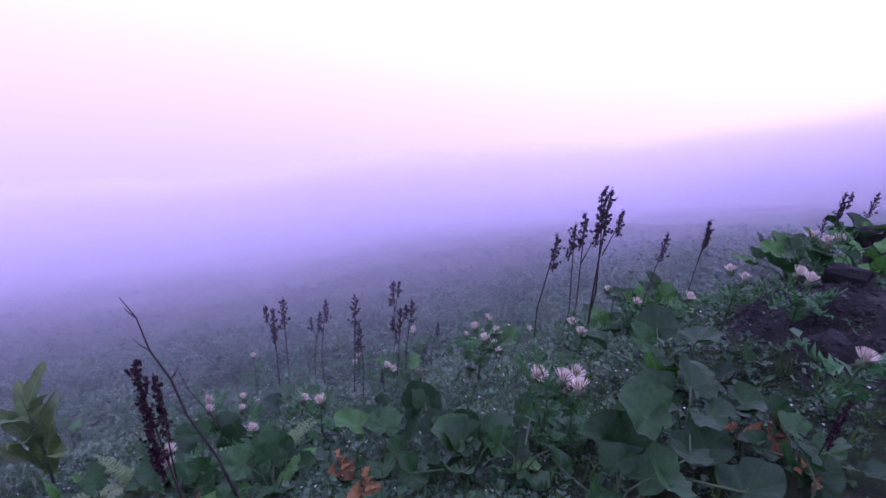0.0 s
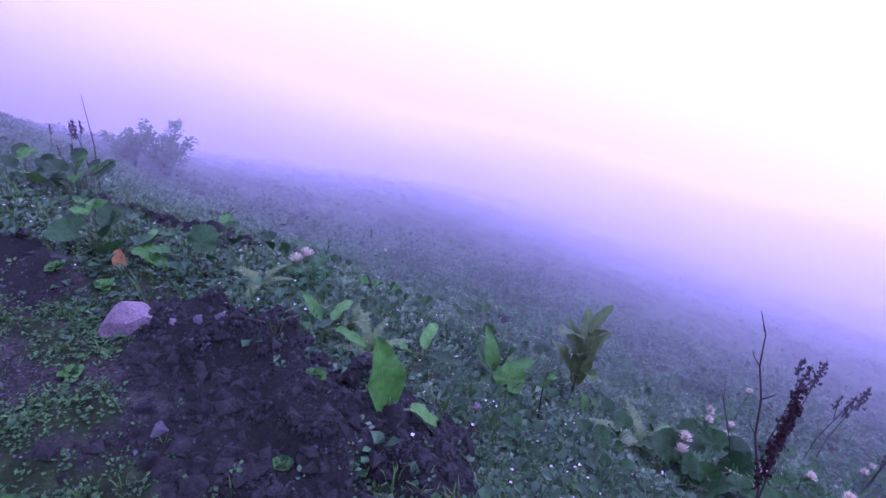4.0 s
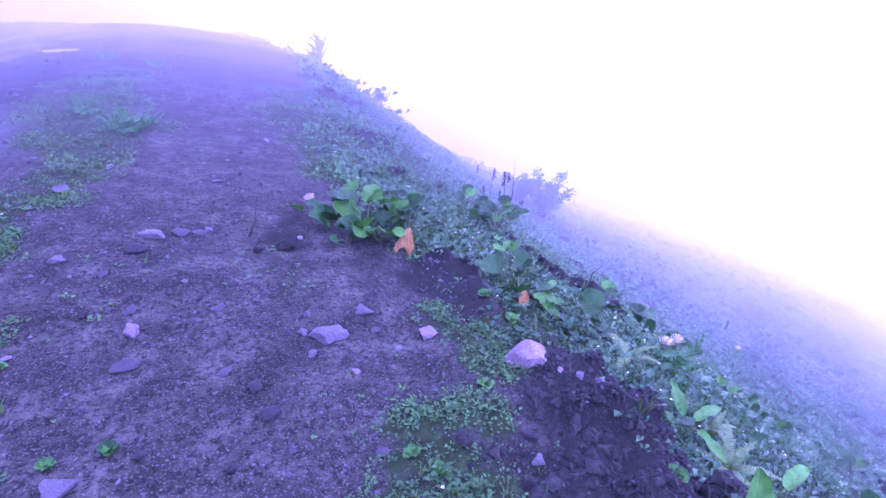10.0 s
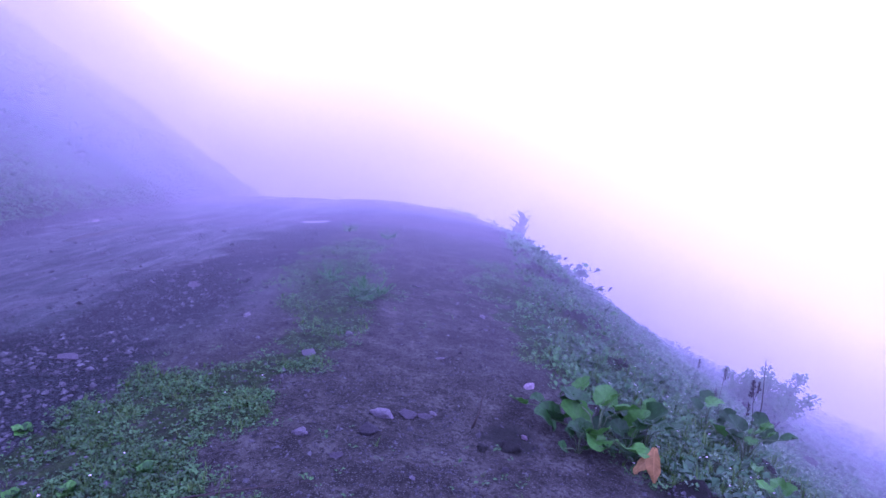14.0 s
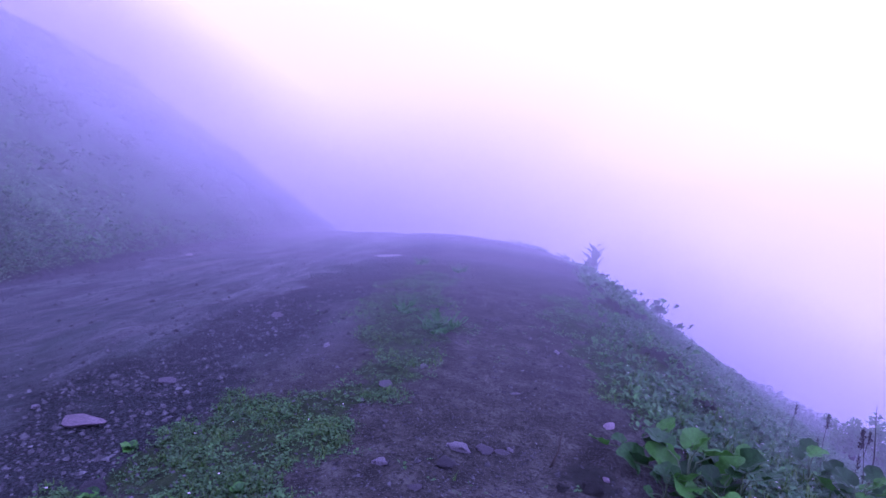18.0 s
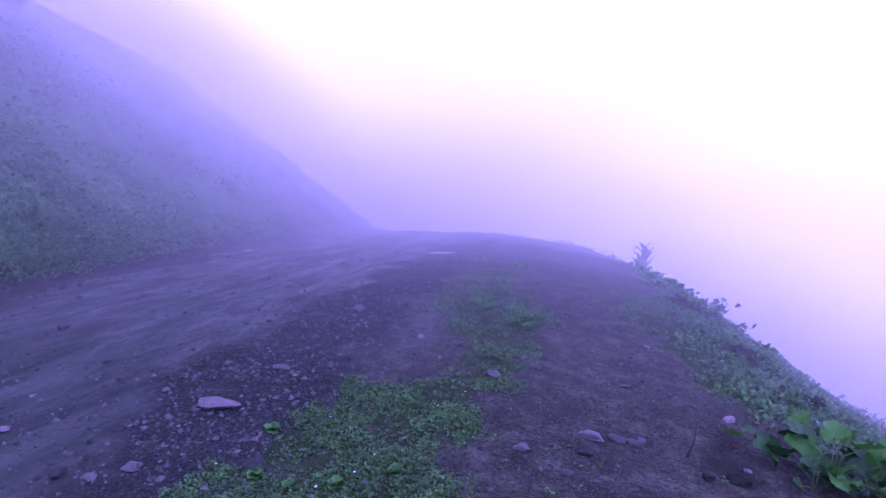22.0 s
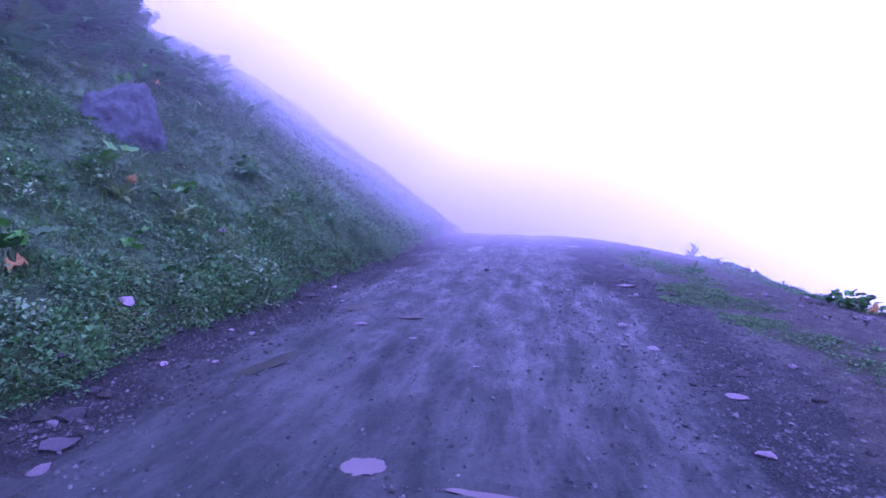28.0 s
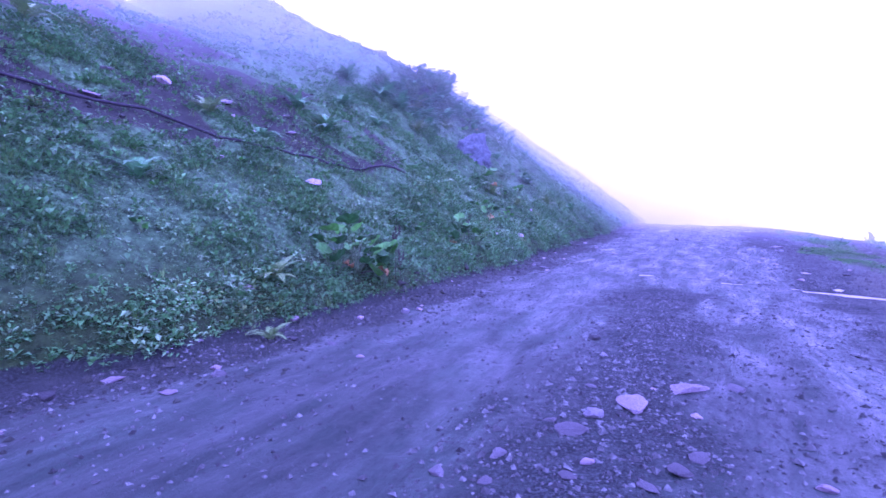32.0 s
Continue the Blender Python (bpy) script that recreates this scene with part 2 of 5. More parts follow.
MIST_COLOR = (0.885, 0.91, 0.99, 1)
M_GROUND, M_WATER, M_MUDWATER = ground_material(), water_material(), mud_water_material()
M_LEAF = leaf_material("broad_leaf", (0.0060, 0.0380, 0.0066), (0.0160, 0.0850, 0.0132), 0.55, 0.12)
M_FRESH = leaf_material("fresh_leaf", (0.0175, 0.1026, 0.0088), (0.0410, 0.1890, 0.0176), 0.5, 0.1)
M_OLIVE = leaf_material("olive_leaf", (0.0260, 0.0760, 0.0090), (0.0700, 0.1500, 0.0200), 0.5, 0.25)
M_DEAD = leaf_material("dead_leaf", (0.0900, 0.0600, 0.0200), (0.2700, 0.1750, 0.0480), 0.8, 0.12)
M_YELLOW = leaf_material("yellowed_leaf", (0.2400, 0.1400, 0.0350), (0.4000, 0.2700, 0.0800), 0.7, 0.12)
M_HERB = leaf_material("herb_leaf", (0.0130, 0.0600, 0.0140), (0.0620, 0.2050, 0.0480), 0.5)
M_PASTURE = leaf_material("pasture_leaf", (0.0068, 0.0340, 0.0105), (0.0340, 0.1280, 0.0350), 0.45)
M_PASTURE_PALE = leaf_material("pale_pasture_leaf", (0.0320, 0.0950, 0.0350), (0.1250, 0.2400, 0.1150), 0.45)
M_HERB_PALE = leaf_material("pale_herb_leaf", (0.0380, 0.1150, 0.0360), (0.1500, 0.2750, 0.1150), 0.5)
M_TURF = leaf_material("turf_leaf", (0.0100, 0.0450, 0.0095), (0.0500, 0.1700, 0.0340), 0.5)
M_OLIVE_HERB = leaf_material("olive_herb_leaf", (0.0300, 0.0700, 0.0120), (0.0900, 0.1700, 0.0320), 0.5)
M_GRASS = leaf_material("grass_blade", (0.0136, 0.0693, 0.0074), (0.0682, 0.1492, 0.0267), 0.5)
M_FERN = leaf_material("fern_leaf", (0.0220, 0.1100, 0.0300), (0.0700, 0.2400, 0.0640), 0.5)
M_SPINY = leaf_material("spiny_leaf", (0.0144, 0.0850, 0.0180), (0.0416, 0.1700, 0.0380), 0.55)
M_SEED = plain_material("dark_seeds", (0.016, 0.014, 0.013), (0.055, 0.044, 0.036), 40, by_piece=True)
M_RUST = plain_material("rusty_seeds", (0.014, 0.008, 0.008), (0.042, 0.019, 0.018), 40, by_piece=True)
M_STEM = plain_material("brown_stem", (0.0180, 0.0165, 0.0126), (0.0480, 0.0450, 0.0315), 30)
M_GREENSTEM = plain_material("green_stem", (0.03, 0.07, 0.025), (0.08, 0.14, 0.05), 30, 0.6)
M_FLOWER = plain_material("cream_florets", (0.52, 0.50, 0.34), (0.78, 0.75, 0.56), 60, by_piece=False)
M_PETAL = plain_material("white_petals", (0.45, 0.45, 0.42), (0.75, 0.74, 0.7), 60)
M_STONE = plain_material("grey_stone", (0.085, 0.086, 0.087), (0.215, 0.22, 0.222), 14, 0.8, 1.0, distance=0.02)
M_PLATE = plain_material("muddy_stone", (0.045, 0.045, 0.046), (0.115, 0.118, 0.12), 14, 0.8, 1.0, distance=0.02)
M_PINK = plain_material("pale_pink_stone", (0.15, 0.13, 0.138), (0.34, 0.295, 0.31), 11, 0.75, 1.0, distance=0.02)
M_WHITE = plain_material("white_and_pink_stone", (0.10, 0.088, 0.086), (0.34, 0.30, 0.29), 16, 0.8, 0.8)
M_SLAB = plain_material("pale_slab", (0.085, 0.078, 0.08), (0.25, 0.225, 0.23), 12, 0.75, 1.0, distance=0.02)
M_DARKSTONE = plain_material("dark_stone", (0.0208, 0.0230, 0.0224), (0.0593, 0.0654, 0.0620), 16, 0.75, 1.0, distance=0.02)
M_GRAVEL = plain_material("gravel", (0.0120, 0.0145, 0.0135), (0.1100, 0.1250, 0.1150), 25, 0.8, 0.5, by_piece=True)
M_CLOD = plain_material("dark_earth", (0.0108, 0.0132, 0.0095), (0.0440, 0.0545, 0.0410), 22, 0.95, 1.0, distance=0.02)
M_BOULDER = plain_material("lichened_boulder", (0.010, 0.0165, 0.0175), (0.075, 0.105, 0.108), 9, 0.8, 1.0, distance=0.06)
M_HOSE = plain_material("black_rubber", (0.006, 0.006, 0.007), (0.014, 0.014, 0.015), 20, 0.8, 0.1)


# ---- the lie of the land ----
def vnoise(x, y, seed=0):
    """Smooth value noise in -1..1 on a unit lattice."""
    x, y = np.asarray(x, float), np.asarray(y, float)
    i, j = np.floor(x), np.floor(y)
    u, v = x - i, y - j
    u, v = u * u * (3 - 2 * u), v * v * (3 - 2 * v)
    def h(a, b):
        s = np.sin(a * 127.1 + b * 311.7 + seed * 74.7) * 43758.5453
        return (s - np.floor(s)) * 2 - 1
    return (h(i, j) * (1 - u) + h(i + 1, j) * u) * (1 - v) + (h(i, j + 1) * (1 - u) + h(i + 1, j + 1) * u) * v
def step(a, b, x):
    t = np.clip((np.asarray(x, float) - a) / (b - a), 0, 1)
    return t * t * (3 - 2 * t)
EDGE_Y = [-60, -20, -10, -6, -4, -2, 0, 2.4, 4.5, 9, 13, 16, 20, 25, 35, 60, 120]
EDGE_X = [2, 2, 2.1, 2.2, 1.6, .75, .45, .5, .1, .1, .6, .7, -.9, -3.5, -10, -30, -70]
TOE_Y = [-60, -12, -6, 0, 4, 8, 12, 17, 22, 30, 60, 120]
TOE_X = [-9.3, -9.0, -8.43, -8.31, -8.12, -7.96, -8.2, -8.3, -8.2, -13, -38, -80]
RIM_Y = [-60, -10, -6, -4, -2.6, -1, 1, 2.6, 4.5, 7, 10, 13, 16, 20, 28, 60, 120]
RIM_X = [2, 2.1, 2.3, 1.75, 1.3, .87, .92, 1.07, 1.0, .6, .7, .7, .22, -.6, -5, -30, -70]
BANK_Y = [-12, -5, 0, 4, 9, 16, 30]
BANK_STEEP = [.70, .63, .685, .845, .735, .70, .70]
BANK_CREST = [5.87, 5.71, 5.62, 5.89, 7.02, 9.17, 10.7]
def edge(y): return np.interp(y, EDGE_Y, EDGE_X)
def toe(y): return np.interp(y, TOE_Y, TOE_X)
def soft(v, r):
    """A ramp from 0 that bends softly within about r metres."""
    return r * np.logaddexp(0, v / r)
def ledges(x, y):
    """Trodden cattle ledges along the pasture, in -1..1."""
    return np.sin(5.2 * (x - .75) + 3 * vnoise(x * .22, y * .22, 9) + 1.2 * vnoise(x * .8, y * .5, 10)) * (.5 + .5 * vnoise(x * .5, y * .25, 11))
def land(x, y):
    x, y = np.asarray(x, float), np.asarray(y, float)
    wander = .16 * vnoise(y * .9, 3.1 + 0 * y, 4) + .08 * vnoise(y * 2.7, 0 * y, 5)
    open_slope = step(1.5, 5, x)
    rim = (np.interp(y, RIM_Y, RIM_X) + wander) * (1 - open_slope) + .75 * open_slope
    e = x - rim
    z = (.028 * soft(-(y + 4), 1) - .022 * soft(y - 8, 1) - .204 * soft(y - 20, 1)) * (1 - open_slope) - .14 * soft(y - 12, 1) * open_slope
    z = z - .138 * soft(e + 2.4, .3) - .555 * soft(e, .22) + .25 * soft(e - 4.5, 1) + .06 * soft(e - 9, 1)
    d = toe(y) - x + .18 * vnoise(y * 1.1, 7.7 + 0 * y, 6) + .07 * vnoise(y * 3.3, 1.7 + 0 * y, 7)
    k, crest = np.interp(y, BANK_Y, BANK_STEEP), np.interp(y, BANK_Y, BANK_CREST)
    up = np.maximum(d - .12, 0)
    over = soft(up - crest, .4)
    far = np.maximum(over - 9, 0)
    hill = .2 * step(-.05, .22, d) + k * (up - over + .61 * (over - far))
    z = z + np.where(d > -.05, hill, 0)
    wild = np.clip(step(-.1, 1, e) + step(.2, 1.2, d), 0, 1)
    z = z + .16 * step(2.5, 6, d) * vnoise(x * .42, y * .42, 8)
    z = z + wild * (.08 * vnoise(x * .9, y * .9, 1) + .05 * vnoise(x * 2.3, y * 2.3, 2) + .025 * vnoise(x * 6, y * 6, 3))
    z = z + .09 * step(3.5, 6, e) * ledges(x, y) + .10 * (soft(-(y + 1), 1) - soft(-(y + 8), 1)) * step(2, 7, x)
    return z


def patch(x, y, spots):
    """How far a place lies inside a patch made of round spots (x, y, radius)."""
    best = np.zeros(np.shape(x))
    wob = 1 + .35 * vnoise(x * 4, y * 4, 61) + .2 * vnoise(x * 11, y * 11, 62)
    for sx, sy, r in spots:
        best = np.maximum(best, np.clip(1.15 - np.hypot(x - sx, y - sy) / r * wob, 0, 1))
    return np.clip(best * 2.6, 0, 1)


TURF = [(-2.3, 3.3, .5), (-2.2, 3.8, .55), (-2.0, 3.0, .4), (-2.4, 4.05, .35), (-1.9, 2.5, .35), (-2.5, 2.7, .5), (-2.1, 4.3, .3), (-1.85, 4.5, .25), (-1.75, 4.95, .28), (-1.7, 5.4, .35), (-2.0, 6.0, .55),
        (-2.2, 6.8, .6), (-1.7, 6.5, .4), (-2.25, 7.6, .6), (-2.3, 8.5, .55), (-2.2, 9.3, .45), (.05, 5.3, .25), (.15, 5.9, .35), (.1, 6.5, .4), (.05, 7.2, .45), (-.1, 7.9, .4), (-.35, 7.6, .3), (-.1, 8.8, .35), (.35, 7.0, .4),
        (.1, 1.95, .28), (.2, 1.65, .28), (.25, 2.2, .22), (.45, 2.5, .2), (.0, 2.2, .16), (.5, 2.9, .3), (-.25, 1.3, .3), (-1.9, .8, .5), (-1.8, -.2, .5), (-2.2, 1.5, .4), (-1.5, -1.2, .6), (-1.2, -2.4, .7), (-1.0, -3.6, .7),
        (-.6, -1.0, .5), (0, -2.2, .8), (-.2, .2, .35), (.65, -1.6, .5), (.45, -1.0, .5), (.9, -1.3, .4), (1.0, -2.2, .4)]


def sides(x, y):
    """Metres beyond the terrace's edge, and metres beyond the foot of the bank."""
    e = x - edge(y) - .16 * vnoise(y * .9, 3.1 + 0 * y, 4) - .08 * vnoise(y * 2.7, 0 * y, 5)
    d = toe(y) - x + .18 * vnoise(y * 1.1, 7.7 + 0 * y, 6) + .07 * vnoise(y * 3.3, 1.7 + 0 * y, 7)
    return e, d


def bare(x, y):
    e, d = sides(x, y)
    scar = patch(x, y, [(.75, 1.8, .42), (.5, 1.55, .35), (.95, 1.4, .3), (.95, 2.1, .25), (.62, 2.2, .2), (.85, 2.35, .2), (-.4, 3.85, .16), (1.75, 3.6, .3), (2.3, 4.2, .3), (.75, 9.2, .35), (.9, 7.0, .3), (.6, 10.8, .35), (.45, 13, .4), (.75, 5.6, .22), (1.6, -3.0, .4), (1.2, -2.6, .25), (1.9, -3.5, .4), (.5, 3.3, .3), (2.3, -5.2, .7)])
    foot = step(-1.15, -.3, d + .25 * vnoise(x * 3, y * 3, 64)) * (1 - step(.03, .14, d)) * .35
    high = step(2.3, 3.1, d + .5 * vnoise(x * .8, y * .8, 21)) * (1 - step(-2.2, -.6, y + vnoise(x * .6, y * .6, 22))) * step(-16, -13, y) * .92 * step(-.6, 0,  vnoise(x * 1.1, y * 1.1, 26))
    worn = step(.15, .55, -ledges(x, y)) * step(4, 7, e) * .3
    clods = step(.35, .6, vnoise(x * 1.3, y * 1.3, 23)) * step(.3, .8, e) * .5
    return np.clip(np.maximum(np.maximum(scar, foot), np.maximum(np.maximum(high, clods), worn)), 0, 1)


def grass(x, y):
    e, d = sides(x, y)
    g = np.maximum(.62 * patch(x, y, TURF), np.maximum(step(-.05, .35, e + .15 * vnoise(x * 2, y * 2, 24)), step(.0, .12, d)))
    return np.clip(g * (1 - .95 * bare(x, y)), 0, 1)


def meadow(x, y):
    """The wild grass of the slopes, lightened for the sky's sheen, unlike the trodden turf of the terrace."""
    e, d = sides(x, y)
    return np.clip(step(.6, 2.2, e) + .95 * step(.3, 1.2, d), 0, 1)


def road(x, y):
    e, d = sides(x, y)
    return step(-2.0, -3.7, x + .5 * vnoise(x * .7, y * .5, 25)) * step(.1, -.3, d)



def stony(x, y):
    """Strips of loose gravel between and beside the smooth wet lanes."""
    e, d = sides(x, y)
    w = vnoise(y * .4, 0 * y, 51)
    near = step(-3.3, -4.6, y)
    c = np.exp(-((x + 3.35 + .3 * w - .25 * near) / .72) ** 2) * (1 - .25 * near) + np.exp(-((x + 5.5 + .15 * w) / .72) ** 2) * near + .9 * step(-1.0, -.25, d) * step(.35, .1, d)
    return np.clip(c, 0, 1) * step(.1, -.1, e) * step(.4, .2, d) * (.55 + .45 * step(-.3, .4, vnoise(x * 2, y * 2, 52)))


PUDDLES = [(-5.98, -2.77, .2, .22, -.1), (-5.1, -2.96, .9, .07, -.1), (-4.3, -3.02, .9, .06, -.12), (-3.3, -3.32, 1.0, .2, -.25), (-3.3, -2.85, .3, .13, 1.1), (-2.75, -4.75, .22, .1, .2), (-7.25, 1.25, .7, .22, 1.35), (-7.3, -1.2, .8, .2, 1.3), (-6.45, .8, .3, .14, .1), (-6.5, 9.5, 1.4, .4, 1.5), (-3.6, 12.0, .6, .3, .2)]


def pan(x, y, spot):
    """Squared distance from a puddle's middle, 1 at its shore."""
    px, py, long, wide, turn = spot
    u = ((x - px) * math.cos(turn) + (y - py) * math.sin(turn)) / (long * .5)
    v = ((y - py) * math.cos(turn) - (x - px) * math.sin(turn)) / (wide * .5)
    return u * u + v * v


def height(x, y):
    """The lie of the land with its ruts, hummocks and clods."""
    x, y = np.asarray(x, float), np.asarray(y, float)
    z = land(x, y)
    e, d = sides(x, y)
    flat = step(.1, -.3, d) * step(.1, -.4, e)
    z = z + flat * (.012 * vnoise(x * 2.1, y * 2.1, 31) + .010 * vnoise(x * 6.3, y * 5.1, 32) + .006 * vnoise(x * 15, y * 15, 33))
    ruts = -.045 * np.exp(-((x + 6.55 + .15 * vnoise(y * .3, 0 * y, 34)) / .28) ** 2) - .04 * np.exp(-((x + 4.75 + .15 * vnoise(y * .3, 0 * y, 34)) / .3) ** 2)
    for spot in PUDDLES:
        ruts = ruts * (1 - np.exp(-.25 * pan(x, y, spot)))
    z = z + flat * ruts
    for spot in PUDDLES:
        q = pan(x, y, spot) * (.8 + .5 * vnoise(x * 5, y * 5, 63) + .3 * vnoise(x * 13, y * 13, 65))
        z = z + (float(land(spot[0], spot[1])) - .04 - z) * np.exp(-.7 * np.clip(q, 0, 50) ** 1.5)
    z = z + .16 * bare(x, y) * np.clip(step(-.3, .2, e), 0, 1) * (.5 + .5 * vnoise(x * 7, y * 7, 35)) * step(-.9, -.2, e)
    return z


# ---- mesh helpers ----
def bulk(name, co, faces, mat, smooth=False):
    """A mesh from arrays: co (n, 3), faces (m, k) with one k for all."""
    me = bpy.data.meshes.new(name)
    co, faces = np.asarray(co, np.float32), np.asarray(faces, np.int32)
    m, k = faces.shape
    me.vertices.add(len(co))
    me.vertices.foreach_set("co", co.ravel())
    me.loops.add(m * k)
    me.loops.foreach_set("vertex_index", faces.ravel())
    me.polygons.add(m)
    me.polygons.foreach_set("loop_start", np.arange(m, dtype=np.int32) * k)
    me.polygons.foreach_set("use_smooth", np.full(m, smooth))
    me.update(calc_edges=True)
    me.validate()
    me.materials.append(mat)
    return me


def mesh(name, bm, mat, smooth=True):
    me = bpy.data.meshes.new(name)
    bmesh.ops.recalc_face_normals(bm, faces=bm.faces)
    bm.to_mesh(me)
    bm.free()
    me.materials.append(mat)
    for p in me.polygons:
        p.use_smooth = smooth
    return me


def part(name, me, parent, m=None, label=""):
    ob = new(name, me)
    ob.parent = parent
    if m is not None:
        ob.matrix_basis = m
    return tagged(ob, label)


def thing(name, x, y, label, category, group="", turn=0.0, sink=0.0):
    ob = new(name)
    ob.matrix_basis = Matrix.Translation((x, y, hz(x, y) - sink)) @ Matrix.Rotation(turn, 4, "Z")
    return tagged(ob, label, category, group)


def tube(bm, points, radii, sides=6):
    """A bent, tapered rod through the points."""
    rings = []
    for i, (p, r) in enumerate(zip(points, radii)):
        p = Vector(p)
        a = Vector(points[min(i + 1, len(points) - 1)]) - Vector(points[max(i - 1, 0)])
        q = a.to_track_quat("Z", "Y")
        rings.append([bm.verts.new(p + q @ Vector((r * math.cos(s * math.tau / sides), r * math.sin(s * math.tau / sides), 0))) for s in range(sides)])
    for a, b in zip(rings, rings[1:]):
        for s in range(sides):
            bm.faces.new((a[s], a[(s + 1) % sides], b[(s + 1) % sides], b[s]))
    bm.faces.new(rings[0][::-1])
    bm.faces.new(rings[-1])
    return bm


rnd = random.Random(7)
gen = np.random.default_rng(11)


def hz(x, y):
    return float(height(x, y))


# ---- the ground: a terrace with a track, a bank above it and a steep pasture below ----
def lines(fine_a, fine_b, pitch, far):
    out = list(np.arange(fine_a, fine_b, pitch))
    for sign, start in ((1, fine_b), (-1, fine_a)):
        s, p = pitch, start
        while abs(p) < far:
            p += sign * s
            out.append(p)
            s *= 1.05
    return np.array(sorted(out))


GX, GY = lines(-9.5, 4.5, 0.065, 420), lines(-12, 9, 0.075, 420)
xx, yy = np.meshgrid(GX, GY)
zz = height(xx, yy)
n_x, n_y = len(GX), len(GY)
index = np.arange(n_x * n_y).reshape(n_y, n_x)
quads = np.stack([index[:-1, :-1], index[:-1, 1:], index[1:, 1:], index[1:, :-1]], -1).reshape(-1, 4)
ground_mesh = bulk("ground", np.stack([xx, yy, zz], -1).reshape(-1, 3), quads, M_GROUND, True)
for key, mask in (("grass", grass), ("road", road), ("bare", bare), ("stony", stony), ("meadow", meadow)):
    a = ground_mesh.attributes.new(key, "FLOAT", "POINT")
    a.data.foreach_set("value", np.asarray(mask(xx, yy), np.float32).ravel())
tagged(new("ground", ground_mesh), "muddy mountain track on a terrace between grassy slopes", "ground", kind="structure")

# ---- the mist: a thin layer on the slopes, and denser banks round a pocket by the track, kept clear for the camera's path ----
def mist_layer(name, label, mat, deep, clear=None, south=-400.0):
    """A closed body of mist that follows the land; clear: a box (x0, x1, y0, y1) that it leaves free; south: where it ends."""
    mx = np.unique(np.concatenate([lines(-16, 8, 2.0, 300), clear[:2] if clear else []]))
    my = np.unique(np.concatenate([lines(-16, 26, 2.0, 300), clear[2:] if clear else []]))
    ax, ay = np.meshgrid(mx, my)
    top = np.stack([ax, ay, land(ax, ay) + deep], -1).reshape(-1, 3)
    low = top.copy()
    low[:, 2] = -320
    n_u, n_v = len(mx), len(my)
    ix, both = np.arange(n_u * n_v).reshape(n_v, n_u), n_u * n_v
    cx, cy = np.meshgrid((mx[1:] + mx[:-1]) / 2, (my[1:] + my[:-1]) / 2)
    full = np.ones(cx.shape, bool)
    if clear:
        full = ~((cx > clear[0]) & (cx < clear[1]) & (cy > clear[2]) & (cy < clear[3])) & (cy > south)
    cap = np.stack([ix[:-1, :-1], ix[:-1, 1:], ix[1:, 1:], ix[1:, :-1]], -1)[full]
    edges = {}
    for f in cap.tolist():
        for a, b in zip(f, f[1:] + f[:1]):
            if (b, a) in edges:
                del edges[(b, a)]
            else:
                edges[(a, b)] = True
    skirt = np.array([(a, a + both, b + both, b) for a, b in edges])
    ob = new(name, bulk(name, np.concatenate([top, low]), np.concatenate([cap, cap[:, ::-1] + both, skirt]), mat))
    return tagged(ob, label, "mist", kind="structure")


mist_layer("mist", "thin morning mist lying over the slopes", mist_material(0.0007), 3.5)
# stepped boxes: haze thickens outward from the camera's path, near ground stays unveiled
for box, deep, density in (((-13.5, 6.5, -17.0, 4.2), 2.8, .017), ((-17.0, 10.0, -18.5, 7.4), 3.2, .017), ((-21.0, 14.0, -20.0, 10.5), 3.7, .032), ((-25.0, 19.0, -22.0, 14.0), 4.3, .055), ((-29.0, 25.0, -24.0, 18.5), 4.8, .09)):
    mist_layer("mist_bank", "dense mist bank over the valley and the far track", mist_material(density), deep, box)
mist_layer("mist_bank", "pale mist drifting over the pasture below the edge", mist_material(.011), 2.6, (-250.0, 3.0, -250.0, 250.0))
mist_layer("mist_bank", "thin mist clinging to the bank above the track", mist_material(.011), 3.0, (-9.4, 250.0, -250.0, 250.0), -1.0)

# ---- ground cover, too dense to count ----
def leaf_fan(points, size, count, lift, spread, rng):
    """Rosettes of small pointed leaves, one folded quad a leaf."""
    p = np.repeat(points, count, axis=0)
    n = len(p)
    s = np.repeat(size, count) * rng.uniform(.55, 1.25, n)
    a = rng.uniform(0, math.tau, n)
    rise = rng.uniform(lift[0], lift[1], n)
    out = np.stack([np.cos(a), np.sin(a), np.zeros(n)], -1)
    side = np.stack([-np.sin(a), np.cos(a), np.zeros(n)], -1)
    up = np.zeros((n, 3))
    up[:, 2] = 1
    ahead = out * np.cos(rise)[:, None] + up * np.sin(rise)[:, None]
    base = p + out * (s * rng.uniform(0, spread, n))[:, None] + up * (s * rng.uniform(0, .9, n))[:, None]
    w = s * rng.uniform(.26, .42, n)
    mid = base + ahead * (s * .55)[:, None]
    tip = base + ahead * s[:, None] - up * (s * rng.uniform(0, .35, n))[:, None]
    dip = up * (w * rng.uniform(-.1, .5, n))[:, None]
    co = np.stack([base, mid + side * w[:, None] + dip, tip, mid - side * w[:, None] + dip], 1).reshape(-1, 3)
    return co, np.arange(n * 4).reshape(-1, 4)


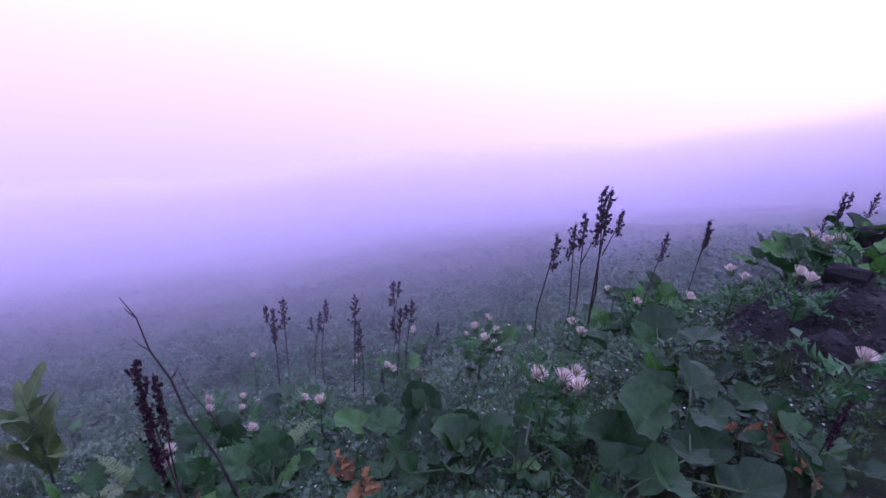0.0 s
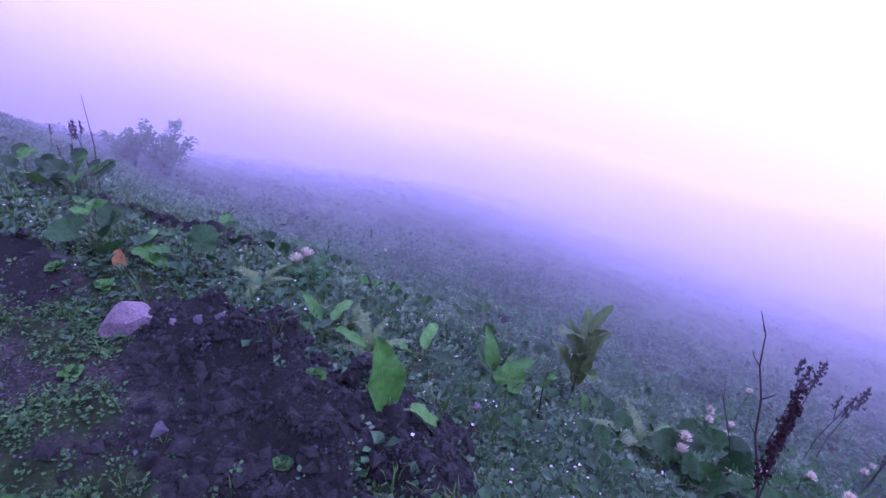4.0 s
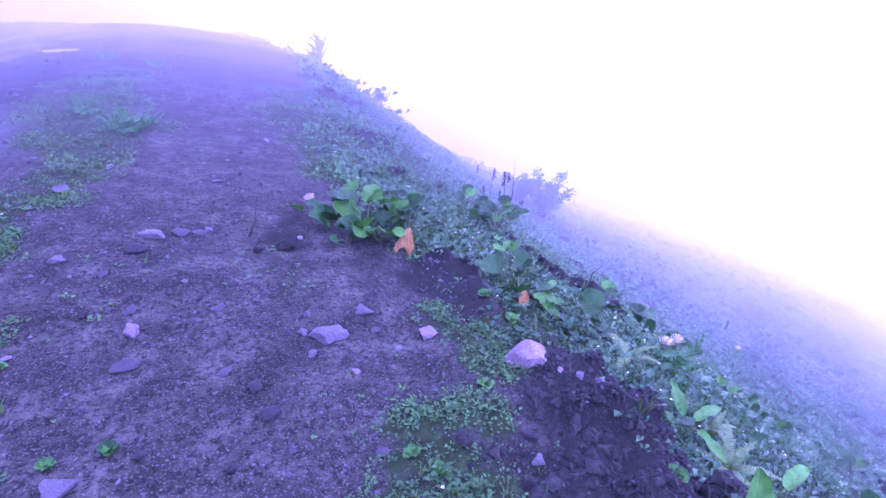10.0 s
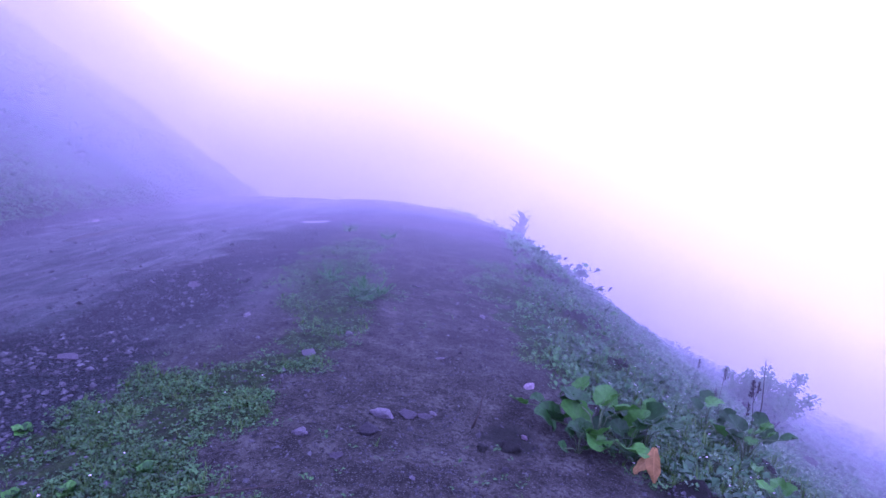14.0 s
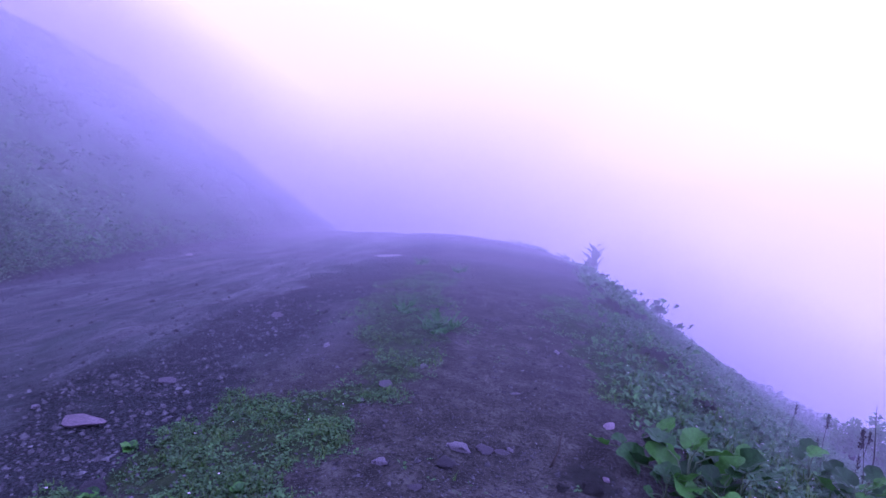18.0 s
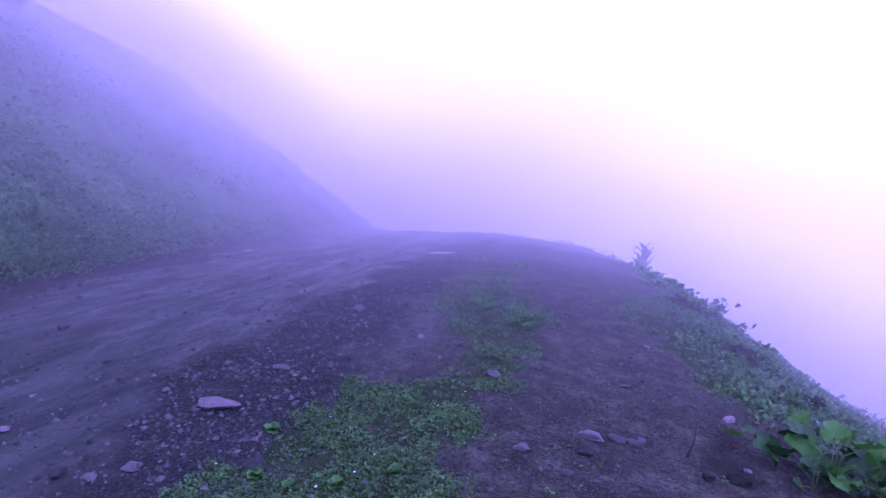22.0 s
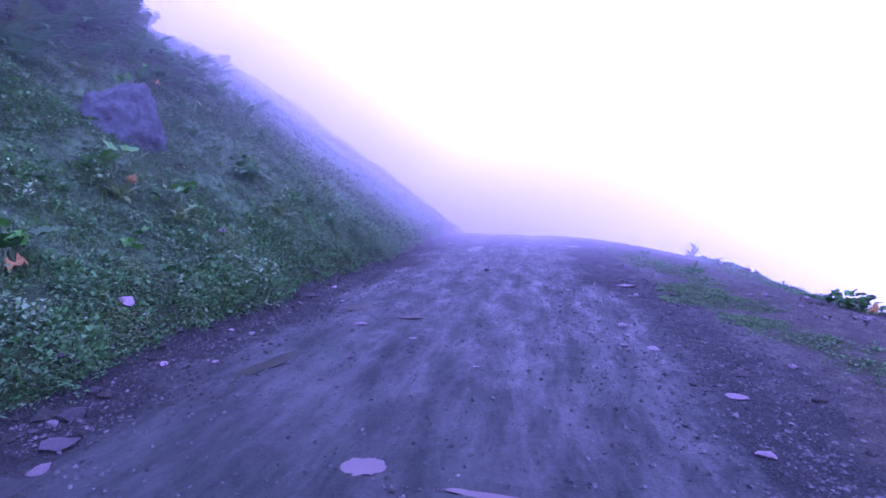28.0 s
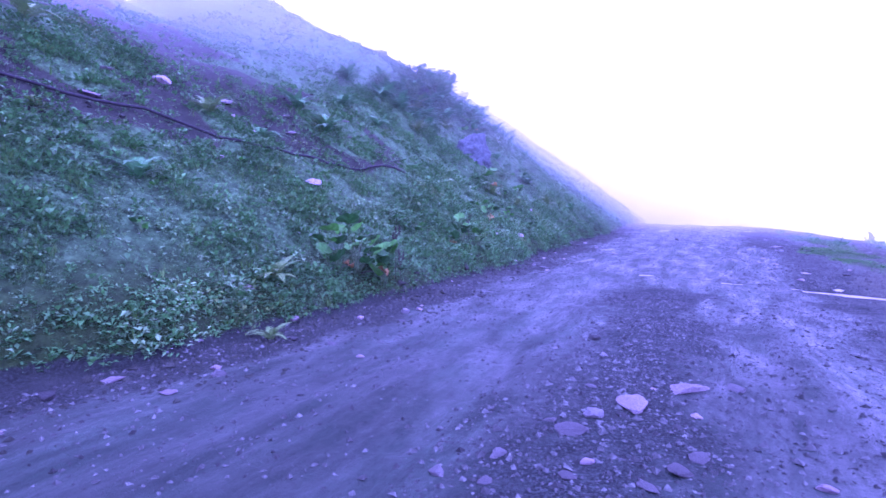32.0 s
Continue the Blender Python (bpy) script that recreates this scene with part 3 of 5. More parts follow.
def blades(points, tall, count, rng):
    """Tufts of grass: each blade a bent strip of two quads, drawn as tapering triangles' pairs."""
    p = np.repeat(points, count, axis=0)
    n = len(p)
    h = np.repeat(tall, count) * rng.uniform(.5, 1.2, n)
    a = rng.uniform(0, math.tau, n)
    lean = rng.uniform(.15, .75, n)
    out = np.stack([np.cos(a), np.sin(a), np.zeros(n)], -1)
    side = np.stack([-np.sin(a), np.cos(a), np.zeros(n)], -1) * (h * .028 + .0012)[:, None]
    up = np.array([0, 0, 1.0])
    base = p + out * (h * rng.uniform(0, .25, n))[:, None]
    mid = base + out * (h * lean * .4)[:, None] + up * (h * .6)[:, None]
    tip = base + out * (h * lean * 1.1)[:, None] + up * (h * (1 - lean * .35))[:, None]
    co = np.stack([base - side, base + side, mid + side * .7, mid - side * .7, tip], 1).reshape(-1, 3)
    i = np.arange(n)[:, None] * 5
    quad = np.concatenate([i + [0, 1, 2, 3]], 0)
    tri = np.concatenate([i + [3, 2, 4, 4]], 0)
    return co, quad, tri[:, :3]


def spread_over(x0, x1, y0, y1, per, mask, rng):
    n = int((x1 - x0) * (y1 - y0) * per)
    x, y = rng.uniform(x0, x1, n), rng.uniform(y0, y1, n)
    keep = rng.uniform(0, 1, n) < mask(x, y)
    x, y = x[keep], y[keep]
    return np.stack([x, y, height(x, y) - .004], -1)


def slope_below(x, y):
    e, d = sides(x, y)
    return grass(x, y) * step(-.1, .3, e) * (.35 + .65 * step(-.3, .4, vnoise(x * 1.7, y * 1.7, 41)))


def terrace_turf(x, y):
    e, d = sides(x, y)
    return grass(x, y) * step(.2, -.1, e) * step(.1, -.1, d) * (.14 + .86 * step(-.3, .35, .7 * vnoise(x * 3.1, y * 3.1, 42) + .5 * vnoise(x * 8, y * 8, 73)))


def bank_above(x, y):
    e, d = sides(x, y)
    return np.clip(grass(x, y) + .12, 0, 1) * step(-.04, .08, d) * (.14 + .86 * step(-.25, .3, .6 * vnoise(x * 1.3, y * 1.3, 43) + .5 * vnoise(x * 4.1, y * 4.1, 48)))


def shoulder(x, y):
    e, d = sides(x, y)
    return step(-.15, .1, e) * step(1.3, .5, e) * (.15 + .85 * step(-.2, .4, vnoise(x * 1.9, y * 1.9, 45)))


def clumps(x, y):
    return bank_above(x, y) * step(-.05, .45, vnoise(x * 2.3, y * 2.3, 46))


def fringe(x, y):
    e, d = sides(x, y)
    return step(.0, .08, d) * step(.6, .3, d)


def rubble(x, y):
    e, d = sides(x, y)
    return step(-.35, -.1, d) * step(.25, .12, d) * (.3 + .7 * step(-.2, .4, vnoise(x * 2.7, y * 2.7, 47)))


def stray(x, y):
    e, d = sides(x, y)
    return step(.3, -.2, e) * step(-1.6, -1.0, x) * .5 * step(.25, .6, vnoise(x * 2.2, y * 2.2, 44))


def cover(name, label, pieces, mat):
    co, faces, at = [], [], 0
    for c, f in pieces:
        co.append(c), faces.append(f + at)
        at += len(c)
    if co:
        tagged(new(name, bulk(name, np.concatenate(co), np.concatenate(faces), mat)), label, "ground cover", kind="stuff")


def fan(area, per, mask, size, count, lift=(.1, .9), spread=.8):
    p = spread_over(*area, per, mask, gen)
    return leaf_fan(p, gen.uniform(size[0], size[1], len(p)), count, lift, spread, gen)


def mounds(area, per, mask, radius, size, count, rng=gen):
    """Domes of leaves: low bushy clumps that stand out of the cover."""
    p = spread_over(*area, per, mask, rng)
    r = np.repeat(rng.uniform(radius[0], radius[1], len(p)), count)
    n = len(r)
    a, up = rng.uniform(0, math.tau, n), rng.uniform(.05, 1, n)
    flat, q = np.sqrt(1 - up * up), r * rng.uniform(.65, 1.1, n)
    dome = np.repeat(p, count, axis=0) + np.stack([np.cos(a) * flat * q, np.sin(a) * flat * q, up * q * .75], -1)
    dome[:, 2] += height(dome[:, 0], dome[:, 1]) - np.repeat(p[:, 2], count)
    return leaf_fan(dome, rng.uniform(size[0], size[1], n), 2, (-.3, 1.0), .5, rng)


def tussocks(x, y):
    return bank_above(x, y) * step(-.1, .4, vnoise(x * .9, y * .9, 71))


def hollows(x, y):
    return bank_above(x, y) * step(.25, -.25, vnoise(x * .9, y * .9, 71))


def lush(x, y):
    return slope_below(x, y) * step(-.15, .35, vnoise(x * 1.3, y * 1.3, 72))


cover("clover_patch", "low green clover and herbs creeping over the terrace", [
    fan((-3.2, 1.4, -4.5, 1.0), 300, terrace_turf, (.02, .05), 5),
    fan((-3.2, 1.4, 1.0, 5), 6400, terrace_turf, (.008, .022), 5),
    fan((-.8, 1.3, .8, 3.2), 4600, terrace_turf, (.007, .018), 5),
    fan((-3.4, 1.4, 5, 10), 1400, terrace_turf, (.012, .032), 5),
    fan((-1.6, 1.2, .8, 8), 80, stray, (.014, .03), 4)], M_TURF)
cover("pasture_herbs", "dense low herbs on the steep pasture below the edge", [
    fan((.2, 5, -5, 6), 2600, slope_below, (.008, .023), 5),
    fan((.2, 4, -5, 4), 14, slope_below, (.025, .045), 6),
    fan((0, 9, -9, 13), 180, slope_below, (.03, .07), 5),
    fan((5, 22, -16, 20), 40, slope_below, (.06, .14), 5),
    mounds((.9, 5, -4.8, 1.0), 9, lush, (.06, .16), (.018, .04), 26),
    mounds((.9, 5, 1.0, 6), 5, lush, (.05, .13), (.015, .034), 22),
    mounds((4.5, 16, -12, 16), 1.3, lush, (.15, .4), (.05, .10), 26)], M_PASTURE)
cover("pale_pasture_herbs", "grey-green herbs among the pasture grass", [
    fan((.2, 5, -5, 6), 800, slope_below, (.012, .032), 6, (.3, 1.3)),
    fan((2, 10, -9, 13), 200, slope_below, (.025, .06), 6, (.3, 1.3)),
    mounds((2.6, 5.4, -3.6, .2), 5, lush, (.14, .3), (.025, .055), 44),
    mounds((1.2, 6, -4.8, 6), 4, lush, (.06, .15), (.018, .038), 24)], M_PASTURE_PALE)
cover("pale_bank_herbs", "grey-green herbs among the leaves of the bank", [
    fan((-13.5, -7.6, -12, 12), 900, bank_above, (.012, .032), 6, (.3, 1.3)),
    mounds((-14, -7.8, -11.5, 9), 5, tussocks, (.10, .32), (.028, .065), 34),
    mounds((-18, -8.2, -2, 18), 1.2, tussocks, (.15, .4), (.04, .09), 30)], M_HERB_PALE)
cover("olive_bank_herbs", "olive-green bushy herbs on the bank", [
    mounds((-14, -7.8, -11.5, 9), 1.6, hollows, (.10, .28), (.03, .065), 30),
    mounds((-8.9, -7.6, -11.5, 9), 2.0, fringe, (.08, .2), (.025, .05), 26)], M_OLIVE_HERB)
cover("edge_herbs", "shaggy leafy herbs hanging over the edge of the terrace", [
    fan((-.4, 2.4, 4.5, 10), 520, shoulder, (.02, .055), 6, (.2, 1.2)),
    fan((-1.6, 2.4, 10, 22), 170, shoulder, (.05, .13), 6, (.2, 1.3))], M_HERB)
cover("bank_herbs", "low leafy herbs covering the bank above the track", [
    fan((-10.8, -7.6, -11.5, 6), 2300, bank_above, (.010, .027), 5),
    fan((-13.2, -7.6, -11.5, 7), 34, bank_above, (.04, .09), 6, (.3, 1.3)),
    fan((-14.5, -10.8, -11.5, 8), 330, bank_above, (.03, .08), 5),
    fan((-13.5, -7.7, -11.5, 8), 420, clumps, (.028, .07), 7, (.2, 1.3)),
    fan((-9.4, -7.2, -11.5, 8), 420, fringe, (.025, .062), 6, (-.2, 1.2)),
    fan((-11, -7.2, 8, 17), 160, fringe, (.05, .10), 6, (-.2, 1.2)),
    fan((-21, -14.5, -13, 8), 110, bank_above, (.04, .10), 5),
    fan((-21, -7.7, 6, 22), 110, bank_above, (.05, .12), 5),
    mounds((-14, -7.8, -11.5, 9), 7, bank_above, (.10, .3), (.028, .065), 34),
    mounds((-9.0, -7.6, -11.5, 9), 5, fringe, (.08, .2), (.022, .048), 28)], M_HERB)


def tufts(name, label, rows, mat):
    co, quad, tri, at = [], [], [], 0
    for area, per, mask, tall, count in rows:
        p = spread_over(*area, per, mask, gen)
        c, q, t = blades(p, gen.uniform(tall[0], tall[1], len(p)), count, gen)
        co.append(c), quad.append(q + at), tri.append(t + at)
        at += len(c)
    co, quad, tri = np.concatenate(co), np.concatenate(quad), np.concatenate(tri)
    faces = np.concatenate([quad[:, [0, 1, 2]], quad[:, [0, 2, 3]], tri])
    tagged(new(name, bulk(name, co, faces, mat)), label, "grass", kind="stuff")


tufts("pasture_grass", "short green grass tufts on the slopes and the terrace", [
    ((.2, 5, -5, 6), 240, slope_below, (.04, .11), 6),
    ((0, 10, -9, 13), 16, slope_below, (.06, .16), 7),
    ((-3.2, 1.4, .8, 6), 800, terrace_turf, (.025, .055), 5),
    ((-3.2, .5, -4.5, 10), 40, terrace_turf, (.03, .08), 5),
    ((-1.6, .9, .8, 6), 14, stray, (.03, .07), 6),
    ((-14, -7.8, -11.5, 9), 70, bank_above, (.05, .15), 7)], M_GRASS)


def blossoms(points, size):
    """Tiny four-petalled flowers on the turf."""
    n = len(points)
    a = np.repeat(gen.uniform(0, math.tau, n), 4) + np.tile(np.arange(4) * math.pi / 2, n)
    p = np.repeat(points, 4, axis=0) + [0, 0, 1] * np.repeat(gen.uniform(.03, .09, n), 4)[:, None]
    s = np.repeat(size * gen.uniform(.6, 1.3, n), 4)
    out = np.stack([np.cos(a), np.sin(a), np.full(len(a), .35)], -1) * s[:, None]
    side = np.stack([-np.sin(a), np.cos(a), np.zeros(len(a))], -1) * (s * .45)[:, None]
    co = np.stack([p, p + out * .7 + side, p + out, p + out * .7 - side], 1).reshape(-1, 3)
    return co, np.arange(len(co)).reshape(-1, 4)


cover("white_blossoms", "tiny white clover blossoms dotted over the turf", [
    blossoms(spread_over(.2, 8, -6, 9, 46, slope_below, gen), .0065),
    blossoms(spread_over(-3, 1, 1, 9, 10, terrace_turf, gen), .006),
    blossoms(spread_over(-13, -7.9, -11, 6, 22, bank_above, gen), .009)], M_PETAL)


# ---- stones ----
def stone_mesh(name, seed, mat, flat=.7, rough=.5, cuts=3):
    bm = bmesh.new()
    bmesh.ops.create_icosphere(bm, subdivisions=cuts, radius=1)
    r = random.Random(seed)
    planes = [(Vector((r.uniform(-1, 1), r.uniform(-1, 1), r.uniform(-.6, 1))).normalized(), r.uniform(.42, .78)) for _ in range(15)]
    for v in bm.verts:
        for n, d in planes:
            over = v.co.dot(n) - d
            if over > 0:
                v.co -= n * over
        v.co *= 1 + rough * (.35 * noise.noise(v.co * 2.2 + Vector((seed * 3.1, 0, 0))) + .16 * noise.noise(v.co * 6 + Vector((seed * 3.1, 0, 0))))
        v.co.z *= flat
    return mesh(name, bm, mat, False)


STONES = {k: [stone_mesh("stone", s + o, m, f) for s in range(4)] for k, m, f, o in
          (("grey", M_STONE, .6, 0), ("pink", M_PINK, .5, 10), ("dark", M_DARKSTONE, .65, 20), ("slab", M_SLAB, .22, 30), ("plate", M_PLATE, .22, 40), ("peak", M_WHITE, .5, 50))}
for me in STONES["peak"]:
    for v in me.vertices:
        far = math.hypot(v.co.x, v.co.y)
        v.co.z = (.6 * max(0, 1 - 1.1 * max(abs(v.co.x + .2), abs(.8 * v.co.y + .35 * v.co.x))) + .1 * v.co.x if v.co.z > -.05 else v.co.z * .5) + .07 * noise.noise(v.co * 3)


def stone(x, y, size, kind="grey", label="", long=1.3, sink=.3, group="loose stones on the track"):
    me = STONES[kind][rnd.randrange(4)]
    ob = new("stone", me)
    flat = {"grey": .6, "pink": .6, "dark": .65, "slab": .22, "plate": .22, "peak": .5}[kind]
    size *= .74
    sx, sy = size * long * .62, size * .62
    sz = size * .62
    ob.matrix_basis = (Matrix.Translation((x, y, hz(x, y) + sz * flat * (.8 - sink))) @ Euler((rnd.uniform(-.15, .15), rnd.uniform(-.15, .15), rnd.uniform(0, 6.28))).to_matrix().to_4x4()
                       @ Matrix.Diagonal((sx, sy, sz, 1)))
    words = {"grey": "grey angular stone lying on the bare soil", "pink": "pale pinkish stone lying on the bare soil", "dark": "dark wet stone half sunk in the soil",
             "slab": "flat pale pink slab lying on the gravel", "plate": "thin flat grey stone pressed into the mud"}
    return tagged(ob, label or words[kind], "stone", group)


for x, y, s, k in ((-1.12, 3.92, .15, "grey"), (-1.16, 3.70, .12, "dark"), (-.98, 3.95, .13, "plate"), (-.87, 3.98, .11, "plate"), (-1.51, 3.60, .09, "grey"), (-.83, 4.02, .05, "grey"),
                   (-.16, 4.6, .12, "pink"), (-.29, 3.88, .06, "pink"), (-.26, 2.78, .17, "grey"), (-.06, 2.96, .1, "grey"), (.22, 2.75, .12, "pink"), (-.37, 2.83, .06, "grey"), (-.03, 2.82, .07, "plate"),
                   (-1.07, 2.89, .11, "pink"), (-1.14, 2.10, .12, "grey"), (-.18, 2.51, .045, "pink"), (-.63, 1.88, .08, "plate"), (-.59, 2.46, .07, "dark"), (-.51, 1.93, .05, "dark"),
                   (-.54, 2.30, .09, "dark"), (-.66, 2.08, .06, "dark"), (-.17, 2.08, .065, "plate"), (.40, 1.95, .08, "grey"), (.42, 2.06, .08, "dark"), (.8, 2.3, .07, "grey"), (.72, 2.34, .05, "pink"), (.84, 2.2, .06, "grey"),
                   (-1.06, 2.66, .12, "plate"), (-1.04, 2.24, .09, "plate"), (-.73, 3.05, .07, "plate"), (-1.29, 3.41, .09, "plate"), (-1.11, 3.07, .09, "plate"), (-.7, 2.57, .08, "plate"), (-1.49, 2.81, .045, "pink"),
                   (-.35, 2.66, .05, "grey"), (-.94, 2.18, .04, "dark"), (-.81, 4.85, .09, "plate"), (-1.28, 3.04, .05, "dark"), (-.44, 3.5, .05, "dark"), (-.9, 3.3, .04, "grey"), (-.6, 3.3, .05, "plate"), (1.66, 1.44, .13, "pink"),
                   (-1.13, 6.95, .10, "dark"), (-2.50, 5.46, .08, "grey"), (-1.56, 5.17, .09, "grey"), (-1.76, 4.69, .15, "plate"), (-3.44, 6.42, .17, "plate"), (-3.33, 4.42, .2, "plate"), (-1.16, 5.42, .06, "dark"), (-.4, 6.2, .08, "grey"),
                   (-5.85, 4.97, .13, "dark"), (-2.78, 3.12, .14, "dark"), (-3.89, 3.89, .07, "grey"), (-4.39, 3.21, .09, "pink"), (-4.11, 2.76, .08, "grey"), (-3.49, 2.87, .09, "grey"), (-3.68, 2.87, .11, "dark"), (-3.38, 3.0, .1, "grey"),
                   (-3.93, .96, .17, "slab"), (-4.09, .05, .1, "slab"), (-3.8, .0, .17, "slab"), (-3.52, .18, .1, "plate"), (-2.66, -.32, .11, "pink"), (-3.85, -.52, .08, "slab"), (-3.28, -.72, .15, "dark"), (-3.73, -1.05, .1, "dark"),
                   (-6.95, .27, .18, "slab"), (-6.24, -.2, .09, "slab"), (-4.93, -.16, .05, "dark"), (-5.51, -.98, .08, "slab"), (-3.48, -1.27, .16, "slab"), (-3.68, -2.26, .12, "pink"), (-2.9, -1.22, .14, "dark"),
                   (-7.72, -2.95, .28, "plate"), (-7.6, -3.2, .16, "slab"), (-7.95, -2.6, .2, "dark"), (-8.02, -10.34, .13, "slab"), (-8.12, -9.9, .1, "pink"), (-8.6, -8.57, .14, "pink"), (-7.44, -9.17, .07, "pink"), (-7.9, -8.93, .14, "plate"),
                   (-7.65, -6.2, .1, "dark"), (-8.5, -5.3, .09, "pink"), (-5.98, -7.6, .12, "dark"), (-6.2, -8.12, .06, "grey"), (-5.67, -7.69, .1, "plate"), (-5.81, -8.1, .07, "grey"), (-7.39, 10.79, .15, "pink"),
                   (-5.64, -9.46, .13, "grey"), (-5.72, -9.68, .2, "plate"), (-5.85, -9.62, .1, "plate"), (-5.39, -8.81, .05, "pink"), (-5.11, -9.69, .14, "plate"), (-5.19, -9.87, .16, "plate"), (-4.9, -8.47, .16, "plate"), (-5.58, -10.01, .08, "pink"),
                   (-5.62, -10.2, .11, "plate"), (-5.97, -10.13, .09, "grey"), (-5.93, -10.39, .09, "plate"), (-6.15, -10.41, .09, "grey"), (-5.13, -9.17, .08, "pink"), (-4.61, -9.69, .09, "pink"), (-5.3, -10.1, .12, "plate"), (-5.75, -8.9, .1, "plate")):
    stone(x, y, s, k)
for k in range(46):
    y = rnd.uniform(-11.2, 3.0)
    x = float(toe(y)) + rnd.uniform(-.05, .75) + .1
    stone(x, y, rnd.uniform(.05, .13), rnd.choice(("dark", "grey", "plate", "dark", "pink")), "small stone fallen from the bank onto the mud", 1.2, .2, "fallen stones at the foot of the bank")
peak = stone(.64, 2.46, .28, "peak", "pointed white and pink stone sitting on the edge of the bank", 1.2, .1)
peak.matrix_basis = Matrix.Translation((.64, 2.46, hz(.64, 2.46) + .015)) @ Matrix.Rotation(-.5, 4, "Z") @ Matrix.Diagonal((.14, .1, .2, 1))
stone(-3.41, 3.70, .3, "slab", "large flat pink slab of stone on the gravel", 1.6, .1)
stone(-5.48, -9.17, .24, "slab", "", 1.7, .0)
stone(-5.19, -8.70, .26, "slab", "", 1.5, .0)
for x, y, s, k in ((-13.15, -5.28, .42, "slab"), (-12.85, -6.75, .34, "pink"), (-12.05, -5.85, .24, "slab"), (-12.7, -4.1, .26, "slab"), (-12.09, -4.69, .3, "slab"), (-12.09, -5.54, .24, "pink"), (-10.39, -6.18, .3, "pink"), (-8.98, -8.8, .14, "pink"),
                   (-12.1, -8.3, .34, "slab"), (-12.6, -5.6, .2, "pink"), (-11.6, -4.6, .18, "slab"), (-12.9, -7.6, .3, "slab"), (-11.9, -3.2, .2, "slab"), (-12.4, -2.6, .24, "slab"), (-11.2, -5.2, .16, "slab"), (-10.9, -7.4, .22, "pink"),
                   (-8.8, -1.1, .24, "pink"), (-9.33, 1.35, .22, "pink"), (-12.5, 7.7, .3, "slab"), (-8.9, -2.4, .16, "pink"), (-8.5, -10.4, .2, "slab"), (-13.3, -4.0, .24, "slab"), (-11.4, -8.6, .2, "slab")):
    stone(x, y, s, k, "pale stone stuck in the soil of the bank", 1.3, .35, "stones in the bank")


def boulder():
    bm = bmesh.new()
    bmesh.ops.create_icosphere(bm, subdivisions=5, radius=1)
    r = random.Random(5)
    planes = [(Vector((r.uniform(-1, 1), r.uniform(-1, 1), r.uniform(-.5, 1))).normalized(), r.uniform(.55, .85)) for _ in range(14)]
    for v in bm.verts:
        for n, d in planes:
            over = v.co.dot(n) - d
            if over > 0:
                v.co -= n * over * .85
        v.co *= 1 + .15 * noise.fractal(v.co * 2.6, .8, 2.0, 6) - .16 * max(0, noise.noise(v.co * 3.1) - .25)
        v.co = Vector((v.co.x * .68, v.co.y * .9, v.co.z * .75))
    ob = new("boulder", mesh("boulder", bm, M_BOULDER, True))
    ob.matrix_basis = Matrix.Translation((-11.3, 1.95, hz(-11.3, 1.95) - .18)) @ Euler((0, .5, .3)).to_matrix().to_4x4() @ Matrix.Scale(1.15, 4)
    tagged(ob, "large lichen-grey boulder half buried in the bank", "boulder")


boulder()


def gravel(name, label, rows, mat):
    """Loose small stones, each a cut lump of eight to twelve faces."""
    base = np.array([(1, 0, 0), (-1, 0, 0), (0, 1, 0), (0, -1, 0), (0, 0, 1), (0, 0, -1)], float)
    tri = np.array([(0, 2, 4), (2, 1, 4), (1, 3, 4), (3, 0, 4), (2, 0, 5), (1, 2, 5), (3, 1, 5), (0, 3, 5)])
    co, faces, at = [], [], 0
    for area, per, mask, size in rows:
        p = spread_over(*area, per, mask, gen)
        n = len(p)
        s = size[0] + (size[1] - size[0]) * gen.uniform(0, 1, n) ** 2.6
        shape = base[None] * gen.uniform(.55, 1.25, (n, 6, 1)) * np.array([1.05, .9, .72]) + gen.uniform(-.22, .22, (n, 6, 3))
        a = gen.uniform(0, math.tau, n)
        c, q = np.cos(a)[:, None], np.sin(a)[:, None]
        x, y = shape[:, :, 0] * c - shape[:, :, 1] * q, shape[:, :, 0] * q + shape[:, :, 1] * c
        shape = np.stack([x, y, shape[:, :, 2]], -1) * s[:, None, None] + p[:, None, :] + np.array([0, 0, 1]) * (s * .18)[:, None, None]
        co.append(shape.reshape(-1, 3))
        faces.append((np.arange(n)[:, None, None] * 6 + tri[None]).reshape(-1, 3) + at)
        at += n * 6
    tagged(new(name, bulk(name, np.concatenate(co), np.concatenate(faces), mat)), label, "gravel", kind="stuff")


def strip(x, y):
    return np.clip(stony(x, y), .22, 1) * (1 - .7 * grass(x, y))


def path_soil(x, y):
    e, d = sides(x, y)
    return step(.25, -.1, e) * step(-2.9, -2.2, x) * (1 - .8 * grass(x, y)) * (.4 + .6 * step(-.2, .4, vnoise(x * 2.5, y * 2.5, 53)))


def crumbs(x, y):
    return np.clip(bare(x, y), 0, 1)


